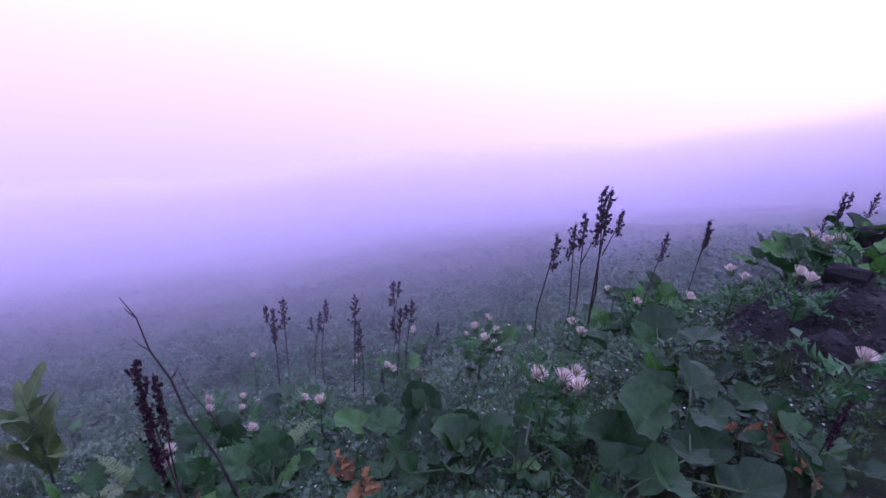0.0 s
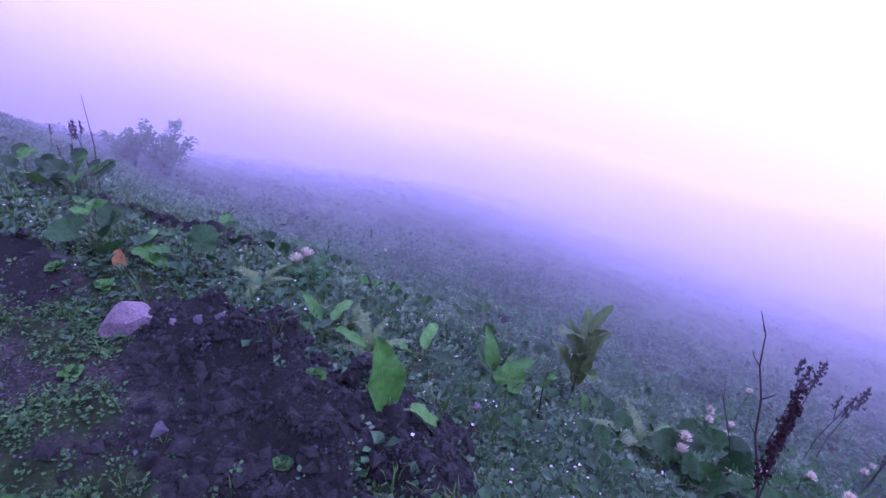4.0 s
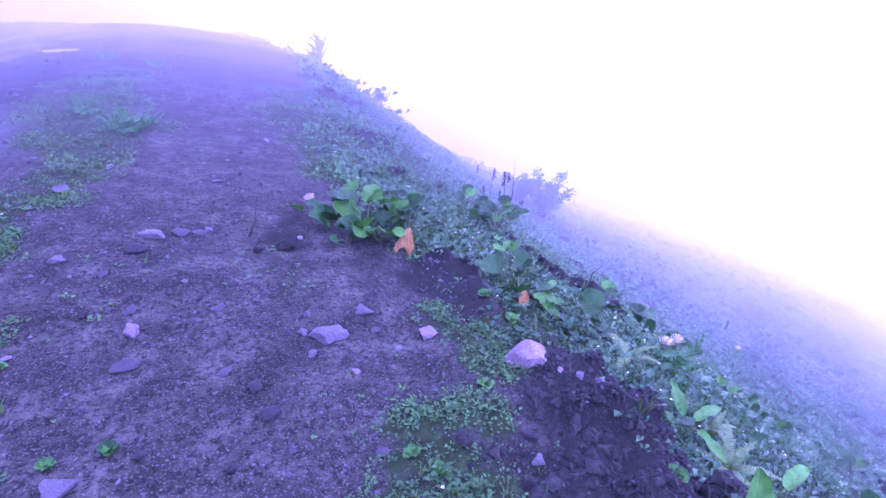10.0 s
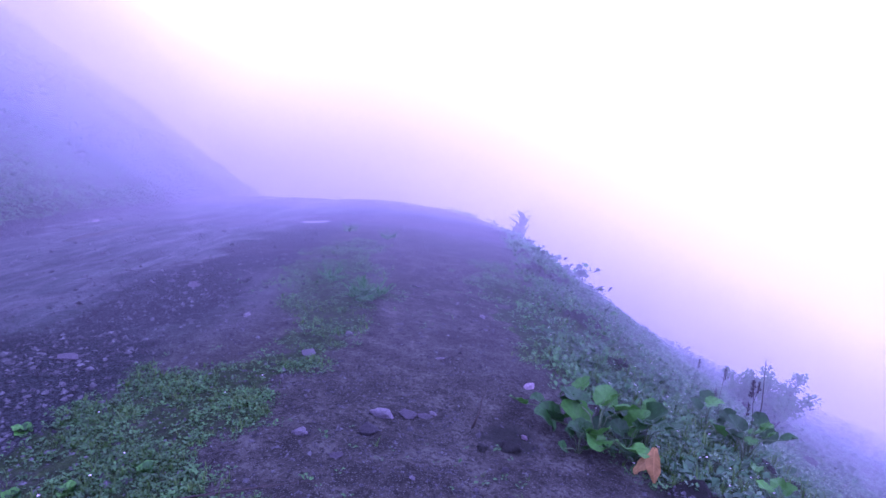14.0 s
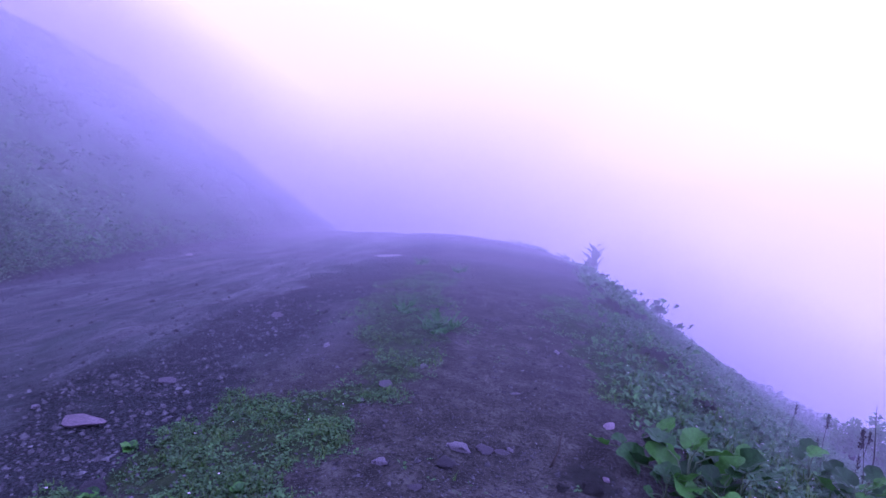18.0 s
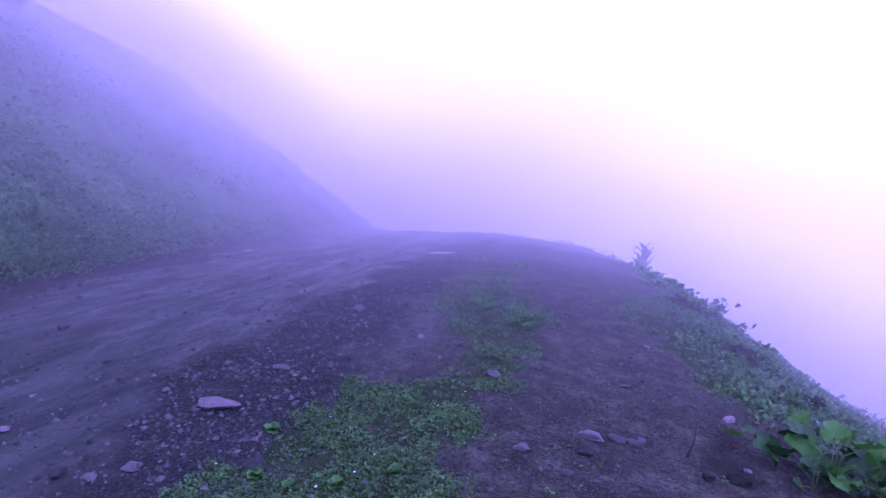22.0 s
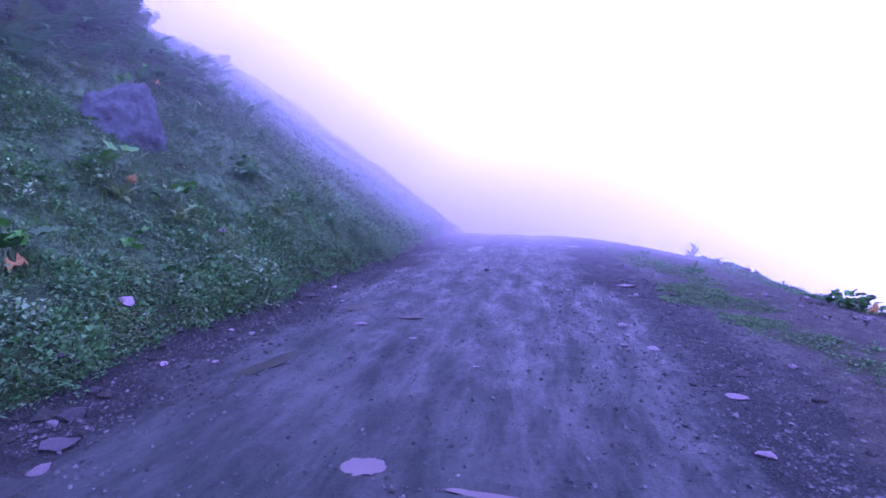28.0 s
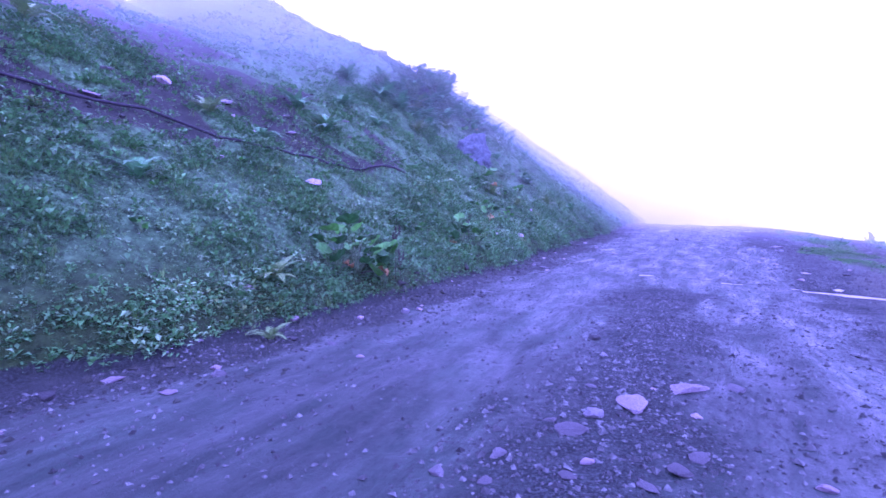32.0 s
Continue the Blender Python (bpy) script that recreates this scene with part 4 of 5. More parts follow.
gravel("track_gravel", "loose grey gravel strewn along the track", [((-8.7, -1.5, -12, 6), 1300, strip, (.003, .018)), ((-8.7, -7.0, -12, 5), 900, strip, (.005, .024)), ((-8.2, -1.5, 6, 16), 60, strip, (.015, .05)),
       ((-6.4, -2.2, -11, -3.6), 3600, strip, (.003, .015)), ((-6.4, -2.6, -11, -5), 420, strip, (.010, .034)), ((-7.7, -2.4, -11, 5), 70, road, (.007, .026)), ((-7.7, -2.4, 5, 14), 22, road, (.014, .035)), ((-4.8, -2.2, -3, 7), 460, strip, (.009, .032)), ((-4.6, -1.9, -1.5, 3.5), 2600, strip, (.003, .015)), ((-2.9, .9, .8, 5), 3800, path_soil, (.0025, .013)), ((-2.9, .8, 5, 12), 260, path_soil, (.007, .026)), ((-2.9, .9, .8, 9), 30, path_soil, (.012, .034)), ((.1, 1.3, 1.1, 2.5), 1100, crumbs, (.003, .012)), ((-.3, 1.4, 5, 12), 90, shoulder, (.008, .03))], M_GRAVEL)
gravel("earth_crumbs", "dark crumbs of dug earth", [((.1, 1.4, 1.1, 2.6), 14000, crumbs, (.002, .014)), ((.1, 1.4, 1.1, 2.6), 900, crumbs, (.010, .045)), ((1.4, 2.8, 3.2, 4.6), 500, crumbs, (.008, .05)), ((.2, 1.6, 5.2, 14), 160, crumbs, (.01, .05)), ((.2, 3.2, -6, 4), 60, crumbs, (.01, .05)), ((.4, 2.8, -5.6, -1.0), 1500, crumbs, (.005, .026)),
       ((-8.6, -7.2, -12, 6), 1100, crumbs, (.005, .032)), ((-8.6, -7.2, 6, 14), 160, crumbs, (.01, .05)), ((-8.6, -7.0, -12, 15), 130, rubble, (.018, .075)), ((-14, -10, -12, 0), 16, crumbs, (.015, .07))], M_CLOD)
CLODS = [stone_mesh("earth_clod", 60 + s, M_CLOD, .75, .5, 3) for s in range(3)]
for x, y, s in ((.98, 1.42, .17), (.83, 1.5, .10), (.75, 1.32, .09), (.9, 1.36, .08), (.62, 1.38, .07), (.88, 1.44, .06), (1.02, 1.5, .09), (.7, 1.5, .05), (2.6, 3.3, .3), (2.85, 3.15, .22), (5.0, 6.2, .3), (4.05, 4.6, .24), (2.35, -5.2, .55), (2.05, -4.7, .4),
                (1.75, -3.6, .35), (1.3, -2.75, .25), (3.4, 6.0, .3), (4.6, 8.2, .3), (-.4, 3.74, .13), (-.55, 3.7, .08), (6.2, 7.5, .3), (5.6, 2.8, .3)):
    ob = new("earth_clod", rnd.choice(CLODS))
    ob.matrix_basis = Matrix.Translation((x, y, hz(x, y) + s * .12)) @ Matrix.Rotation(rnd.uniform(0, 6), 4, "Z") @ Matrix.Diagonal((s * .6, s * .5, s * .5, 1))
    tagged(ob, "dark lump of bare earth on the slope", "earth clod", "clods of earth")


# ---- leaves and plants ----
def round_leaf(name, seed, mat, size=.18, wave=1.0):
    """A broad heart-shaped blade: the stalk joins it at the notch."""
    r = random.Random(seed)
    bm = bmesh.new()
    rings, sides_n = (0.3, .58, .82, 1.0), 30
    ph = [r.uniform(0, 6.28) for _ in range(4)]
    centre = bm.verts.new((0, 0, 0))
    old = None
    for k, f in enumerate(rings):
        ring = []
        for i in range(sides_n):
            a = -math.pi / 2 + (i + .5) / sides_n * math.tau
            notch = math.exp(-((abs(a + math.pi / 2) if a < math.pi / 2 else abs(a - 1.5 * math.pi)) / .38) ** 2)
            rad = size * (1 + .22 * math.sin(a) + .08 * math.sin(3 * a + ph[0]) + .05 * math.sin(7 * a + ph[1]) + .02 * math.sin(15 * a + ph[2])) * (1 - .62 * notch)
            x, y = rad * f * math.cos(a) * .95, rad * f * math.sin(a)
            z = size * (.26 * f * f + .16 * abs(x / size) - .30 * (max(0, y / size)) ** 2
                        + (.14 * math.sin(3 * a + ph[2]) + .08 * math.sin(7 * a + ph[3]) + .04 * math.sin(11 * a + ph[1])) * f * f * wave)
            ring.append(bm.verts.new((x, y, z)))
        for i in range(sides_n):
            j = (i + 1) % sides_n
            if old is None:
                bm.faces.new((centre, ring[i], ring[j]))
            else:
                bm.faces.new((old[i], ring[i], ring[j], old[j]))
        old = ring
    return mesh(name, bm, mat)


def long_leaf(name, seed, mat, length=.34, width=.13, droop=.25):
    """An oblong blade with a folded midrib and wavy margins."""
    r = random.Random(seed)
    bm = bmesh.new()
    p1, p2 = r.uniform(0, 6), r.uniform(0, 6)
    rows, n = [], 10
    for i in range(n + 1):
        t = i / n
        w = width * .5 * (math.sin(math.pi * min(1, t * .94 + .05)) ** .62) * (1.05 - .25 * t)
        z = -droop * length * t * t
        row = []
        for s in (-1, -.5, 0, .5, 1):
            wave = .012 * math.sin(9 * t + p1 + s * 2) * abs(s) + .008 * math.sin(17 * t + p2) * s
            row.append(bm.verts.new((w * s, length * t, z + abs(s) * w * .35 + wave)))
        rows.append(row)
    for a, b in zip(rows, rows[1:]):
        for k in range(4):
            bm.faces.new((a[k], a[k + 1], b[k + 1], b[k]))
    return mesh(name, bm, mat)


ROUND = [round_leaf("leaf", s, M_LEAF) for s in range(5)]
ROUND_FRESH = [round_leaf("leaf", 10 + s, M_FRESH) for s in range(3)]
LONG = [long_leaf("leaf", s, M_LEAF) for s in range(3)]
LONG_FRESH = [long_leaf("leaf", 10 + s, M_FRESH) for s in range(3)]
LONG_OLIVE = [long_leaf("leaf", 20 + s, M_OLIVE, .3, .12, .15) for s in range(3)]
WITHERED = [round_leaf("withered_leaf", 30 + s, M_DEAD, .12, 3.2) for s in range(3)]
YELLOWED = [long_leaf("yellowed_leaf", 40 + s, M_YELLOW, .26, .12, .5) for s in range(2)]


def stalk_mesh(points, r0, r1, mat, name="stalk", sides_n=5):
    k = len(points) - 1
    return mesh(name, tube(bmesh.new(), points, [r0 + (r1 - r0) * i / k for i in range(k + 1)], sides_n), mat)


def leaf_at(plant, me, a, reach, up, tilt, scale, stem=True, roll=0.0, mat=None):
    """One stalked leaf: a is its heading, reach and up where the blade begins, tilt how far the blade leans down from upright."""
    out = Vector((math.cos(a), math.sin(a), 0))
    tip = out * reach + Vector((0, 0, up))
    if stem:
        mid = out * reach * .35 + Vector((0, 0, up * .75))
        part("stalk", stalk_mesh([(0, 0, -.03), mid * .55, mid, tip], .0075 * scale + .002, .005 * scale + .0015, mat or M_GREENSTEM), plant)
    m = Matrix.Translation(tip) @ Matrix.Rotation(a - math.pi / 2, 4, "Z") @ Matrix.Rotation(math.pi / 2 - tilt, 4, "X") @ Matrix.Rotation(roll, 4, "Y") @ Matrix.Scale(scale, 4)
    return part(me.name.split(".")[0], me, plant, m)


def broadleaf(x, y, count, size, label="butterbur clump with broad dark green heart-shaped leaves", fresh=.15, spread=1.0, dead=0, tall=1.0, seed=0):
    r = random.Random(seed * 31 + int(x * 100) + int(y * 17))
    plant = thing("broadleaf_plant", x, y, label, "plant", "broad-leaved plants")
    for i in range(count):
        a = i * 2.4 + r.uniform(-.5, .5)
        ring = .25 + .75 * (i / max(1, count - 1)) ** .6
        me = r.choice(ROUND_FRESH) if r.random() < fresh else r.choice(ROUND)
        leaf_at(plant, me, a, size * 1.25 * ring * spread * r.uniform(.6, 1.4), size * tall * r.uniform(.5, 1.3) * (1.25 - .5 * ring), r.uniform(.35, 1.25), size / .42 * r.uniform(.65, 1.2), roll=r.uniform(-.5, .5))
    for i in range(dead):
        leaf_at(plant, r.choice(WITHERED), r.uniform(0, 6.28), size * r.uniform(.6, 1.1), .06, 1.9, r.uniform(.45, .7), roll=r.uniform(-.5, .5), mat=M_STEM)
    return plant


for x, y, c, s, f, d in ((2.2, -.72, 10, .24, .05, 0), (1.95, -.92, 9, .24, 0, 0), (1.7, -1.0, 9, .22, .05, 0), (1.5, -1.12, 6, .18, .1, 0), (2.1, -.1, 9, .2, 0, 0), (2.35, .1, 8, .18, .1, 0), (.98, -1.12, 7, .2, 0, 0), (2.1, -3.7, 9, .23, .3, 0), (1.95, -4.2, 10, .26, .35, 0), (2.25, -4.4, 8, .24, .3, 0), (2.75, .25, 10, .22, .1, 0), (1.65, -2.0, 10, .22, .05, 0), (1.15, -1.62, 9, .20, .05, 1), (1.0, -1.3, 7, .22, 0, 0),
                         (.82, -1.75, 6, .15, 0, 0), (3.0, -3.5, 13, .27, .3, 0), (3.5, -3.9, 10, .26, .3, 0), (3.3, -3.2, 8, .22, .25, 0), (2.75, -4.75, 12, .25, .3, 0), (2.45, -5.2, 10, .25, .3, 0), (4.2, -2.6, 4, .25, .1, 0),
                         (3.9, -.4, 5, .2, .1, 0), (4.3, -1.6, 6, .2, .2, 1), (.15, 3.95, 11, .21, .5, 0), (.45, 4.0, 8, .19, .5, 0), (-.05, 4.2, 6, .17, .4, 0), (.3, 3.85, 7, .14, .5, 0), (.0, 3.8, 6, .12, .5, 0), (.92, 3.2, 5, .16, .3, 0), (1.15, 2.85, 3, .16, .3, 0),
                         (1.3, 4.4, 4, .15, .2, 0), (1.7, 5.0, 5, .17, .2, 0), (2.3, 1.5, 4, .2, .3, 0), (.62, -1.5, 3, .2, 0, 0), (1.5, 8.5, 6, .12, .2, 0), (.9, 10.6, 6, .12, .2, 0), (1.0, 13.0, 6, .1, .2, 0),
                         (3.4, -1.9, 5, .2, .1, 0), (5.2, -2.2, 5, .2, .2, 0)):
    broadleaf(x, y, c, s, fresh=f, dead=d)

for x, y, c, s in ((-8.85, -7.2, 9, .22), (-8.65, -6.95, 8, .18), (-8.95, -7.45, 7, .18), (-8.9, -4.0, 5, .16), (-8.75, -3.7, 4, .13), (-9.55, .82, 4, .16), (-10.2, .42, 4, .16), (-9.4, -1.66, 5, .16), (-9.25, -1.9, 4, .15), (-11.9, 2.9, 4, .2), (-8.75, -.6, 3, .12), (-12.1, 3.6, 3, .18), (-10.3, 3.3, 4, .14)):
    broadleaf(x, y, c + 3, s * 1.25, "leafy plant with pale green and browning leaves on the bank", .45, dead=int(s > .15), tall=1.9)

# the orange withered leaf at the terrace edge
plant = thing("fallen_leaf", .37, 3.66, "curled orange withered leaf hanging at the edge of the soil", "fallen leaf")
leaf_at(plant, long_leaf("withered_leaf", 51, M_YELLOW, .18, .08, .35), 4.3, .03, .2, 2.6, 1.0, roll=.3, mat=M_DEAD)
leaf_at(plant, long_leaf("withered_leaf", 53, M_YELLOW, .12, .06, .3), 3.2, .02, .12, 2.3, 1.0, stem=False, roll=-.6)
for x, y in ((2.0, -.42), (1.66, -.45), (.93, -1.75)):
    plant = thing("fallen_leaf", x, y, "crumpled brown dead leaf among the green ones", "fallen leaf", "dead leaves")
    for k in range(3):
        leaf_at(plant, WITHERED[k], k * 2.1 + x, .02, .06 + .03 * k, 1.0 + .4 * k, .42, stem=False, roll=.5 * k)


def dock(x, y, leaves, label, seed):
    """A rosette of upright oblong leaves."""
    r = random.Random(seed)
    plant = thing("dock_plant", x, y, label, "plant", "docks")
    for a, scale, tilt, fresh in leaves:
        leaf_at(plant, r.choice(LONG_FRESH if fresh else LONG), a, .05, .05, tilt, scale, roll=r.uniform(-.25, .25))
    return plant


BROAD = [long_leaf("leaf", 25 + k, M_FRESH, .36, .2, .12 + .3 * k) for k in range(2)]
plant = dock(.99, 1.47, ((.6, .35, 1.3, 0),), "dock with one tall upright and one drooping green leaf", 3)
leaf_at(plant, BROAD[0], 1.1, .03, .0, .15, .85, roll=.25)
leaf_at(plant, BROAD[1], -1.0, .08, .04, 2.3, .85, roll=-.2)
dock(1.3, 2.08, ((.2, .55, 1.35, 1), (1.4, .5, .8, 1), (2.6, .5, 1.3, 1), (-1.4, .5, 1.6, 1)), "dock rosette with bright green oblong leaves", 4)
dock(1.85, 1.88, ((.3, .7, 1.3, 1), (2.2, .5, .9, 1), (-1.2, .6, 1.5, 0)), "small dock rosette on the grassy slope", 5)
dock(2.35, 1.6, ((.8, .9, .4, 1), (-.6, .8, 1.1, 1), (2.6, .8, 1.2, 1), (-2, .6, 1.5, 0)), "dock rosette with broad upright leaves", 6)
dock(2.95, 1.05, ((.6, .45, .4, 1), (2.6, .4, .9, 1)), "small pale green dock on the slope", 7)
dock(2.1, -.1, ((1.8, 1.0, .9, 1), (-.9, .8, 1.2, 1), (.4, .7, .8, 0)), "dock with a bright green leaf among dark ones", 8)
dock(.95, 3.1, ((-1.2, .6, 1.7, 1), (-.2, .6, 1.3, 0)), "dock with a yellowing leaf at the edge", 9)
part("yellowed_leaf", YELLOWED[0], dock(1.0, 3.0, ((.8, .5, 1.2, 1),), "dock with yellow-spotted leaf at the edge", 10), Matrix.Translation((-.1, .05, .1)) @ Matrix.Rotation(2.6, 4, "Z") @ Matrix.Rotation(-.7, 4, "X") @ Matrix.Scale(.5, 4))


def seed_head(name, seed, mat, tall, width, dense=22):
    """A loose panicle: short rising twigs round the stem, each clad in dry seed flakes."""
    r = random.Random(seed)
    bm = bmesh.new()
    tube(bm, [(0, 0, 0), (r.uniform(-.01, .01), r.uniform(-.01, .01), tall * .6), (0, 0, tall)], [.0035, .003, .0015], 4)
    twigs = max(9, int(tall / .018))
    for i in range(twigs):
        t = (i + r.uniform(-.3, .3)) / twigs
        a = i * 2.4 + r.uniform(-.5, .5)
        reach = width * (1.25 - .85 * t) * r.uniform(.5, 1.3)
        rise = tall * .17 * r.uniform(.6, 1.3)
        for k in range(dense):
            q = r.uniform(.05, 1)
            c = Vector((math.cos(a) * reach * q, math.sin(a) * reach * q, t * tall * .88 + rise * q))
            c += Vector((r.uniform(-1, 1), r.uniform(-1, 1), r.uniform(-1, 1))) * (.004 + .14 * width)
            size = (.005 + .09 * width) * r.uniform(.5, 1.4)
            n = Vector((r.uniform(-1, 1), r.uniform(-1, 1), r.uniform(-1, 1))).normalized()
            u = n.orthogonal().normalized() * size
            w = n.cross(u)
            bm.faces.new([bm.verts.new(c + v) for v in (u, w * .8, -u, -w * .8)])
    return mesh(name, bm, mat, False)


def spike_plant(name, seed, mat, tall, head, width, forks, label, dense=22):
    r = random.Random(seed)
    plant = new(name)
    tagged(plant, label, "seed stalk", "dock seed stalks")
    bend = [(0, 0, -.05), (r.uniform(-.02, .02), r.uniform(-.02, .02), tall * .4), (r.uniform(-.04, .04), r.uniform(-.04, .04), tall)]
    part("stem", stalk_mesh(bend, .006, .003, M_STEM, "stem"), plant)
    part("seed_head", seed_head("seed_head", seed, mat, head, width, dense), plant, Matrix.Translation(Vector(bend[2]) - Vector((0, 0, head * .85))))
    for k in range(forks):
        a = r.uniform(0, 6.28)
        z0 = tall - head * r.uniform(.6, 1.2)
        tip = Vector((math.cos(a) * .05, math.sin(a) * .05, z0 + head * .55))
        part("branch", stalk_mesh([(0, 0, z0 - .05), tip], .003, .002, M_STEM, "branch", 4), plant)
        part("seed_head", seed_head("seed_head", seed + 40 + k, mat, head * .6, width * .7, dense), plant, Matrix.Translation(tip - Vector((0, 0, head * .3))))
    return plant


SPIKES = [spike_plant("seed_stalk", s, M_SEED, .8, .23, .03, f, "dark brown dry dock stalk with a loose seed head", 15) for s, f in ((1, 1), (2, 0), (3, 2))]
first = {}
for i, (x, y, k, s) in enumerate(((3.39, -2.54, 1, 1.56), (3.28, -2.71, 1, 1.54), (3.27, -2.78, 0, 1.62), (3.21, -2.91, 1, 1.66), (3.21, -2.96, 2, 1.79), (2.87, -3.18, 1, 1.16), (2.67, -3.41, 0, 1.15), (2.31, -4.34, 2, 0.99), (2.2, -4.41, 1, 0.91), (4.59, -0.39, 2, 1.49), (4.7, -0.48, 1, 1.62), (5.09, -0.84, 0, 1.31), (5.21, -0.96, 1, 1.41), (4.42, -1.11, 1, 1.60), (5.18, -1.78, 0, 1.61), (3.83, -1.36, 2, 1.19), (4.23, -1.62, 1, 1.27), (4.09, -1.11, 1, 1.16),
                                  (4.2, -1.9, 1, .8), (2.9, -5.3, 1, .8), (1.68, 5.0, 0, .75), (2.2, 6.4, 1, .7), (5.46, 5.15, 1, .75), (1.9, 5.9, 1, .55), (2.4, 7.4, 1, .6), (1.55, 4.85, 1, .5), (-8.6, -6.75, 2, .9), (-8.45, -6.9, 0, .75), (-8.9, -7.1, 1, .8), (-8.85, -3.9, 2, .7), (3.2, -1.0, 1, .6), (4.8, -1.25, 1, .9))):
    m = Matrix.Translation((x, y, hz(x, y))) @ Euler((rnd.uniform(-.03, .03), rnd.uniform(-.03, .03), rnd.uniform(0, 6.28))).to_matrix().to_4x4()
    src = SPIKES[k]
    if k not in first:
        first[k] = src
        src.matrix_basis = m @ Matrix.Scale(s, 4)
    else:
        c = copy_thing(src, m)
        c.scale = (s, s, s)
rust = spike_plant("seed_stalk", 9, M_RUST, .86, .44, .03, 1, "rusty red dock stalk thick with seeds")
rust.matrix_basis = Matrix.Translation((1.5, .2, hz(1.5, .2))) @ Euler((-.05, .12, 0)).to_matrix().to_4x4()
for a, z in ((1.0, .25), (3.5, .15), (5.0, .3)):
    leaf_at(rust, WITHERED[1], a, .05, z, 2.3, .4, stem=False)
rust2 = copy_thing(rust, Matrix.Translation((.72, -1.62, hz(.72, -1.62))) @ Matrix.Rotation(2, 4, "Z"))
rust2.scale = (.45, .45, .45)


def dead_twig(points, r0, label, shoots):
    plant = new("dead_twig")
    tagged(plant, label, "twig", "dead stalks")
    part("stem", stalk_mesh(points, r0, r0 * .25, M_STEM, "stem"), plant)
    for i, dx, dy, dz in shoots:
        p = Vector(points[i])
        part("side_shoot", stalk_mesh([p, p + Vector((dx * .5, dy * .6, dz * .5)), p + Vector((dx, dy, dz))], r0 * .4, r0 * .15, M_STEM, "side_shoot", 4), plant)
    return plant


g0 = hz(1.95, .02)
dead_twig([(1.95, .02, g0 - .05), (2.03, .12, g0 + .33), (2.1, .22, g0 + .55), (2.14, .26, g0 + .72), (2.17, .32, g0 + .86), (2.21, .35, g0 + 1.0), (2.25, .4, g0 + 1.08)], .0075,
          "bare dark branching dead stalk leaning on the slope", ((2, .02, .05, .06), (3, -.02, -.035, .07), (4, .02, .05, .05), (5, -.02, .03, .06)))
g0 = hz(2.9, .1)
dead_twig([(2.9, .05, g0 - .03), (2.95, .15, g0 + .3), (3.0, .28, g0 + .55), (3.02, .33, g0 + .72)], .006, "thin dead stalk on the slope", ((2, .03, .03, .05),))
g0 = hz(2.45, 1.25)
dead_twig([(2.4, 1.25, g0 - .03), (2.55, 1.32, g0 + .22), (2.68, 1.33, g0 + .42)], .007, "short dark dead stem", ())
g0 = hz(1.75, 5.05)
dead_twig([(1.75, 5.05, g0 - .03), (1.82, 5.1, g0 + .4), (1.86, 5.2, g0 + .78)], .007, "dark dry stalk on the edge", ((1, .03, .05, .1),))
g0 = hz(-.55, 3.95)
dead_twig([(-.6, 3.92, g0), (-.55, 3.97, g0 + .09), (-.53, 4.02, g0 + .19)], .009, "short dark stick poking out of the soil", ())
g0 = hz(2.7, 4.7)
dead_twig([(2.66, 4.75, g0), (2.7, 4.78, g0 + .2), (2.74, 4.7, g0 + .32)], .008, "short dark stick in the pasture", ((1, .2, -.08, .08),))
dead_twig([(-1.9, 3.0, hz(-1.9, 3.0) + .008), (-1.55, 3.12, hz(-1.55, 3.12) + .02), (-1.3, 3.2, hz(-1.3, 3.2) + .012)], .004, "thin pale twig lying on the soil", ((1, .12, -.08, .005), (1, .1, .1, .01)))


def thistle(x, y, tall, heads, label="pale thistle with cream flower heads and spiny leaves", seed=0):
    r = random.Random(seed + int(x * 70))
    plant = thing("thistle", x, y, label, "thistle", "thistles")
    part("stem", stalk_mesh([(0, 0, -.03), (.01, 0, tall * .5), (0, .01, tall * .9)], .008, .005, M_GREENSTEM, "stem"), plant)
    for k in range(16):
        a, z = k * 2.4, tall * r.uniform(.05, .95)
        leaf_at(plant, THISTLE_LEAF[k % 2], a, .01, z, r.uniform(.6, 1.5), r.uniform(.6, 1.15), stem=False)
    for k in range(heads):
        a = k * 2.1 + r.uniform(0, 1)
        q = Vector((math.cos(a) * .07 * (heads > 1), math.sin(a) * .09 * (heads > 1), tall * r.uniform(.9, 1.05)))
        head = part("flower_head", THISTLE_CUP, plant, Matrix.Translation(q) @ Euler((r.uniform(-.4, .4), r.uniform(-.4, .4), 0)).to_matrix().to_4x4(), "green spiny flower head")
        part("floret_tuft", THISTLE_TUFT, head, Matrix.Scale(1.2, 4), "cream tuft of florets")
        part("branch", stalk_mesh([(0, 0, tall * .8), q], .004, .003, M_GREENSTEM, "branch", 4), plant)


def thistle_leaf(seed):
    r = random.Random(seed)
    bm = bmesh.new()
    spine = [bm.verts.new((0, .22 * i / 8, .02 * math.sin(i))) for i in range(9)]
    for a, b in zip(spine, spine[1:]):
        for s in (-1, 1):
            m = (a.co + b.co) / 2
            tip = bm.verts.new((s * .05 * (1.1 - m.y / .25) * r.uniform(.7, 1.3), m.y + .03, r.uniform(0, .03)))
            bm.faces.new((a, b, tip) if s > 0 else (b, a, tip))
    return mesh("spiny_leaf", bm, M_SPINY, False)


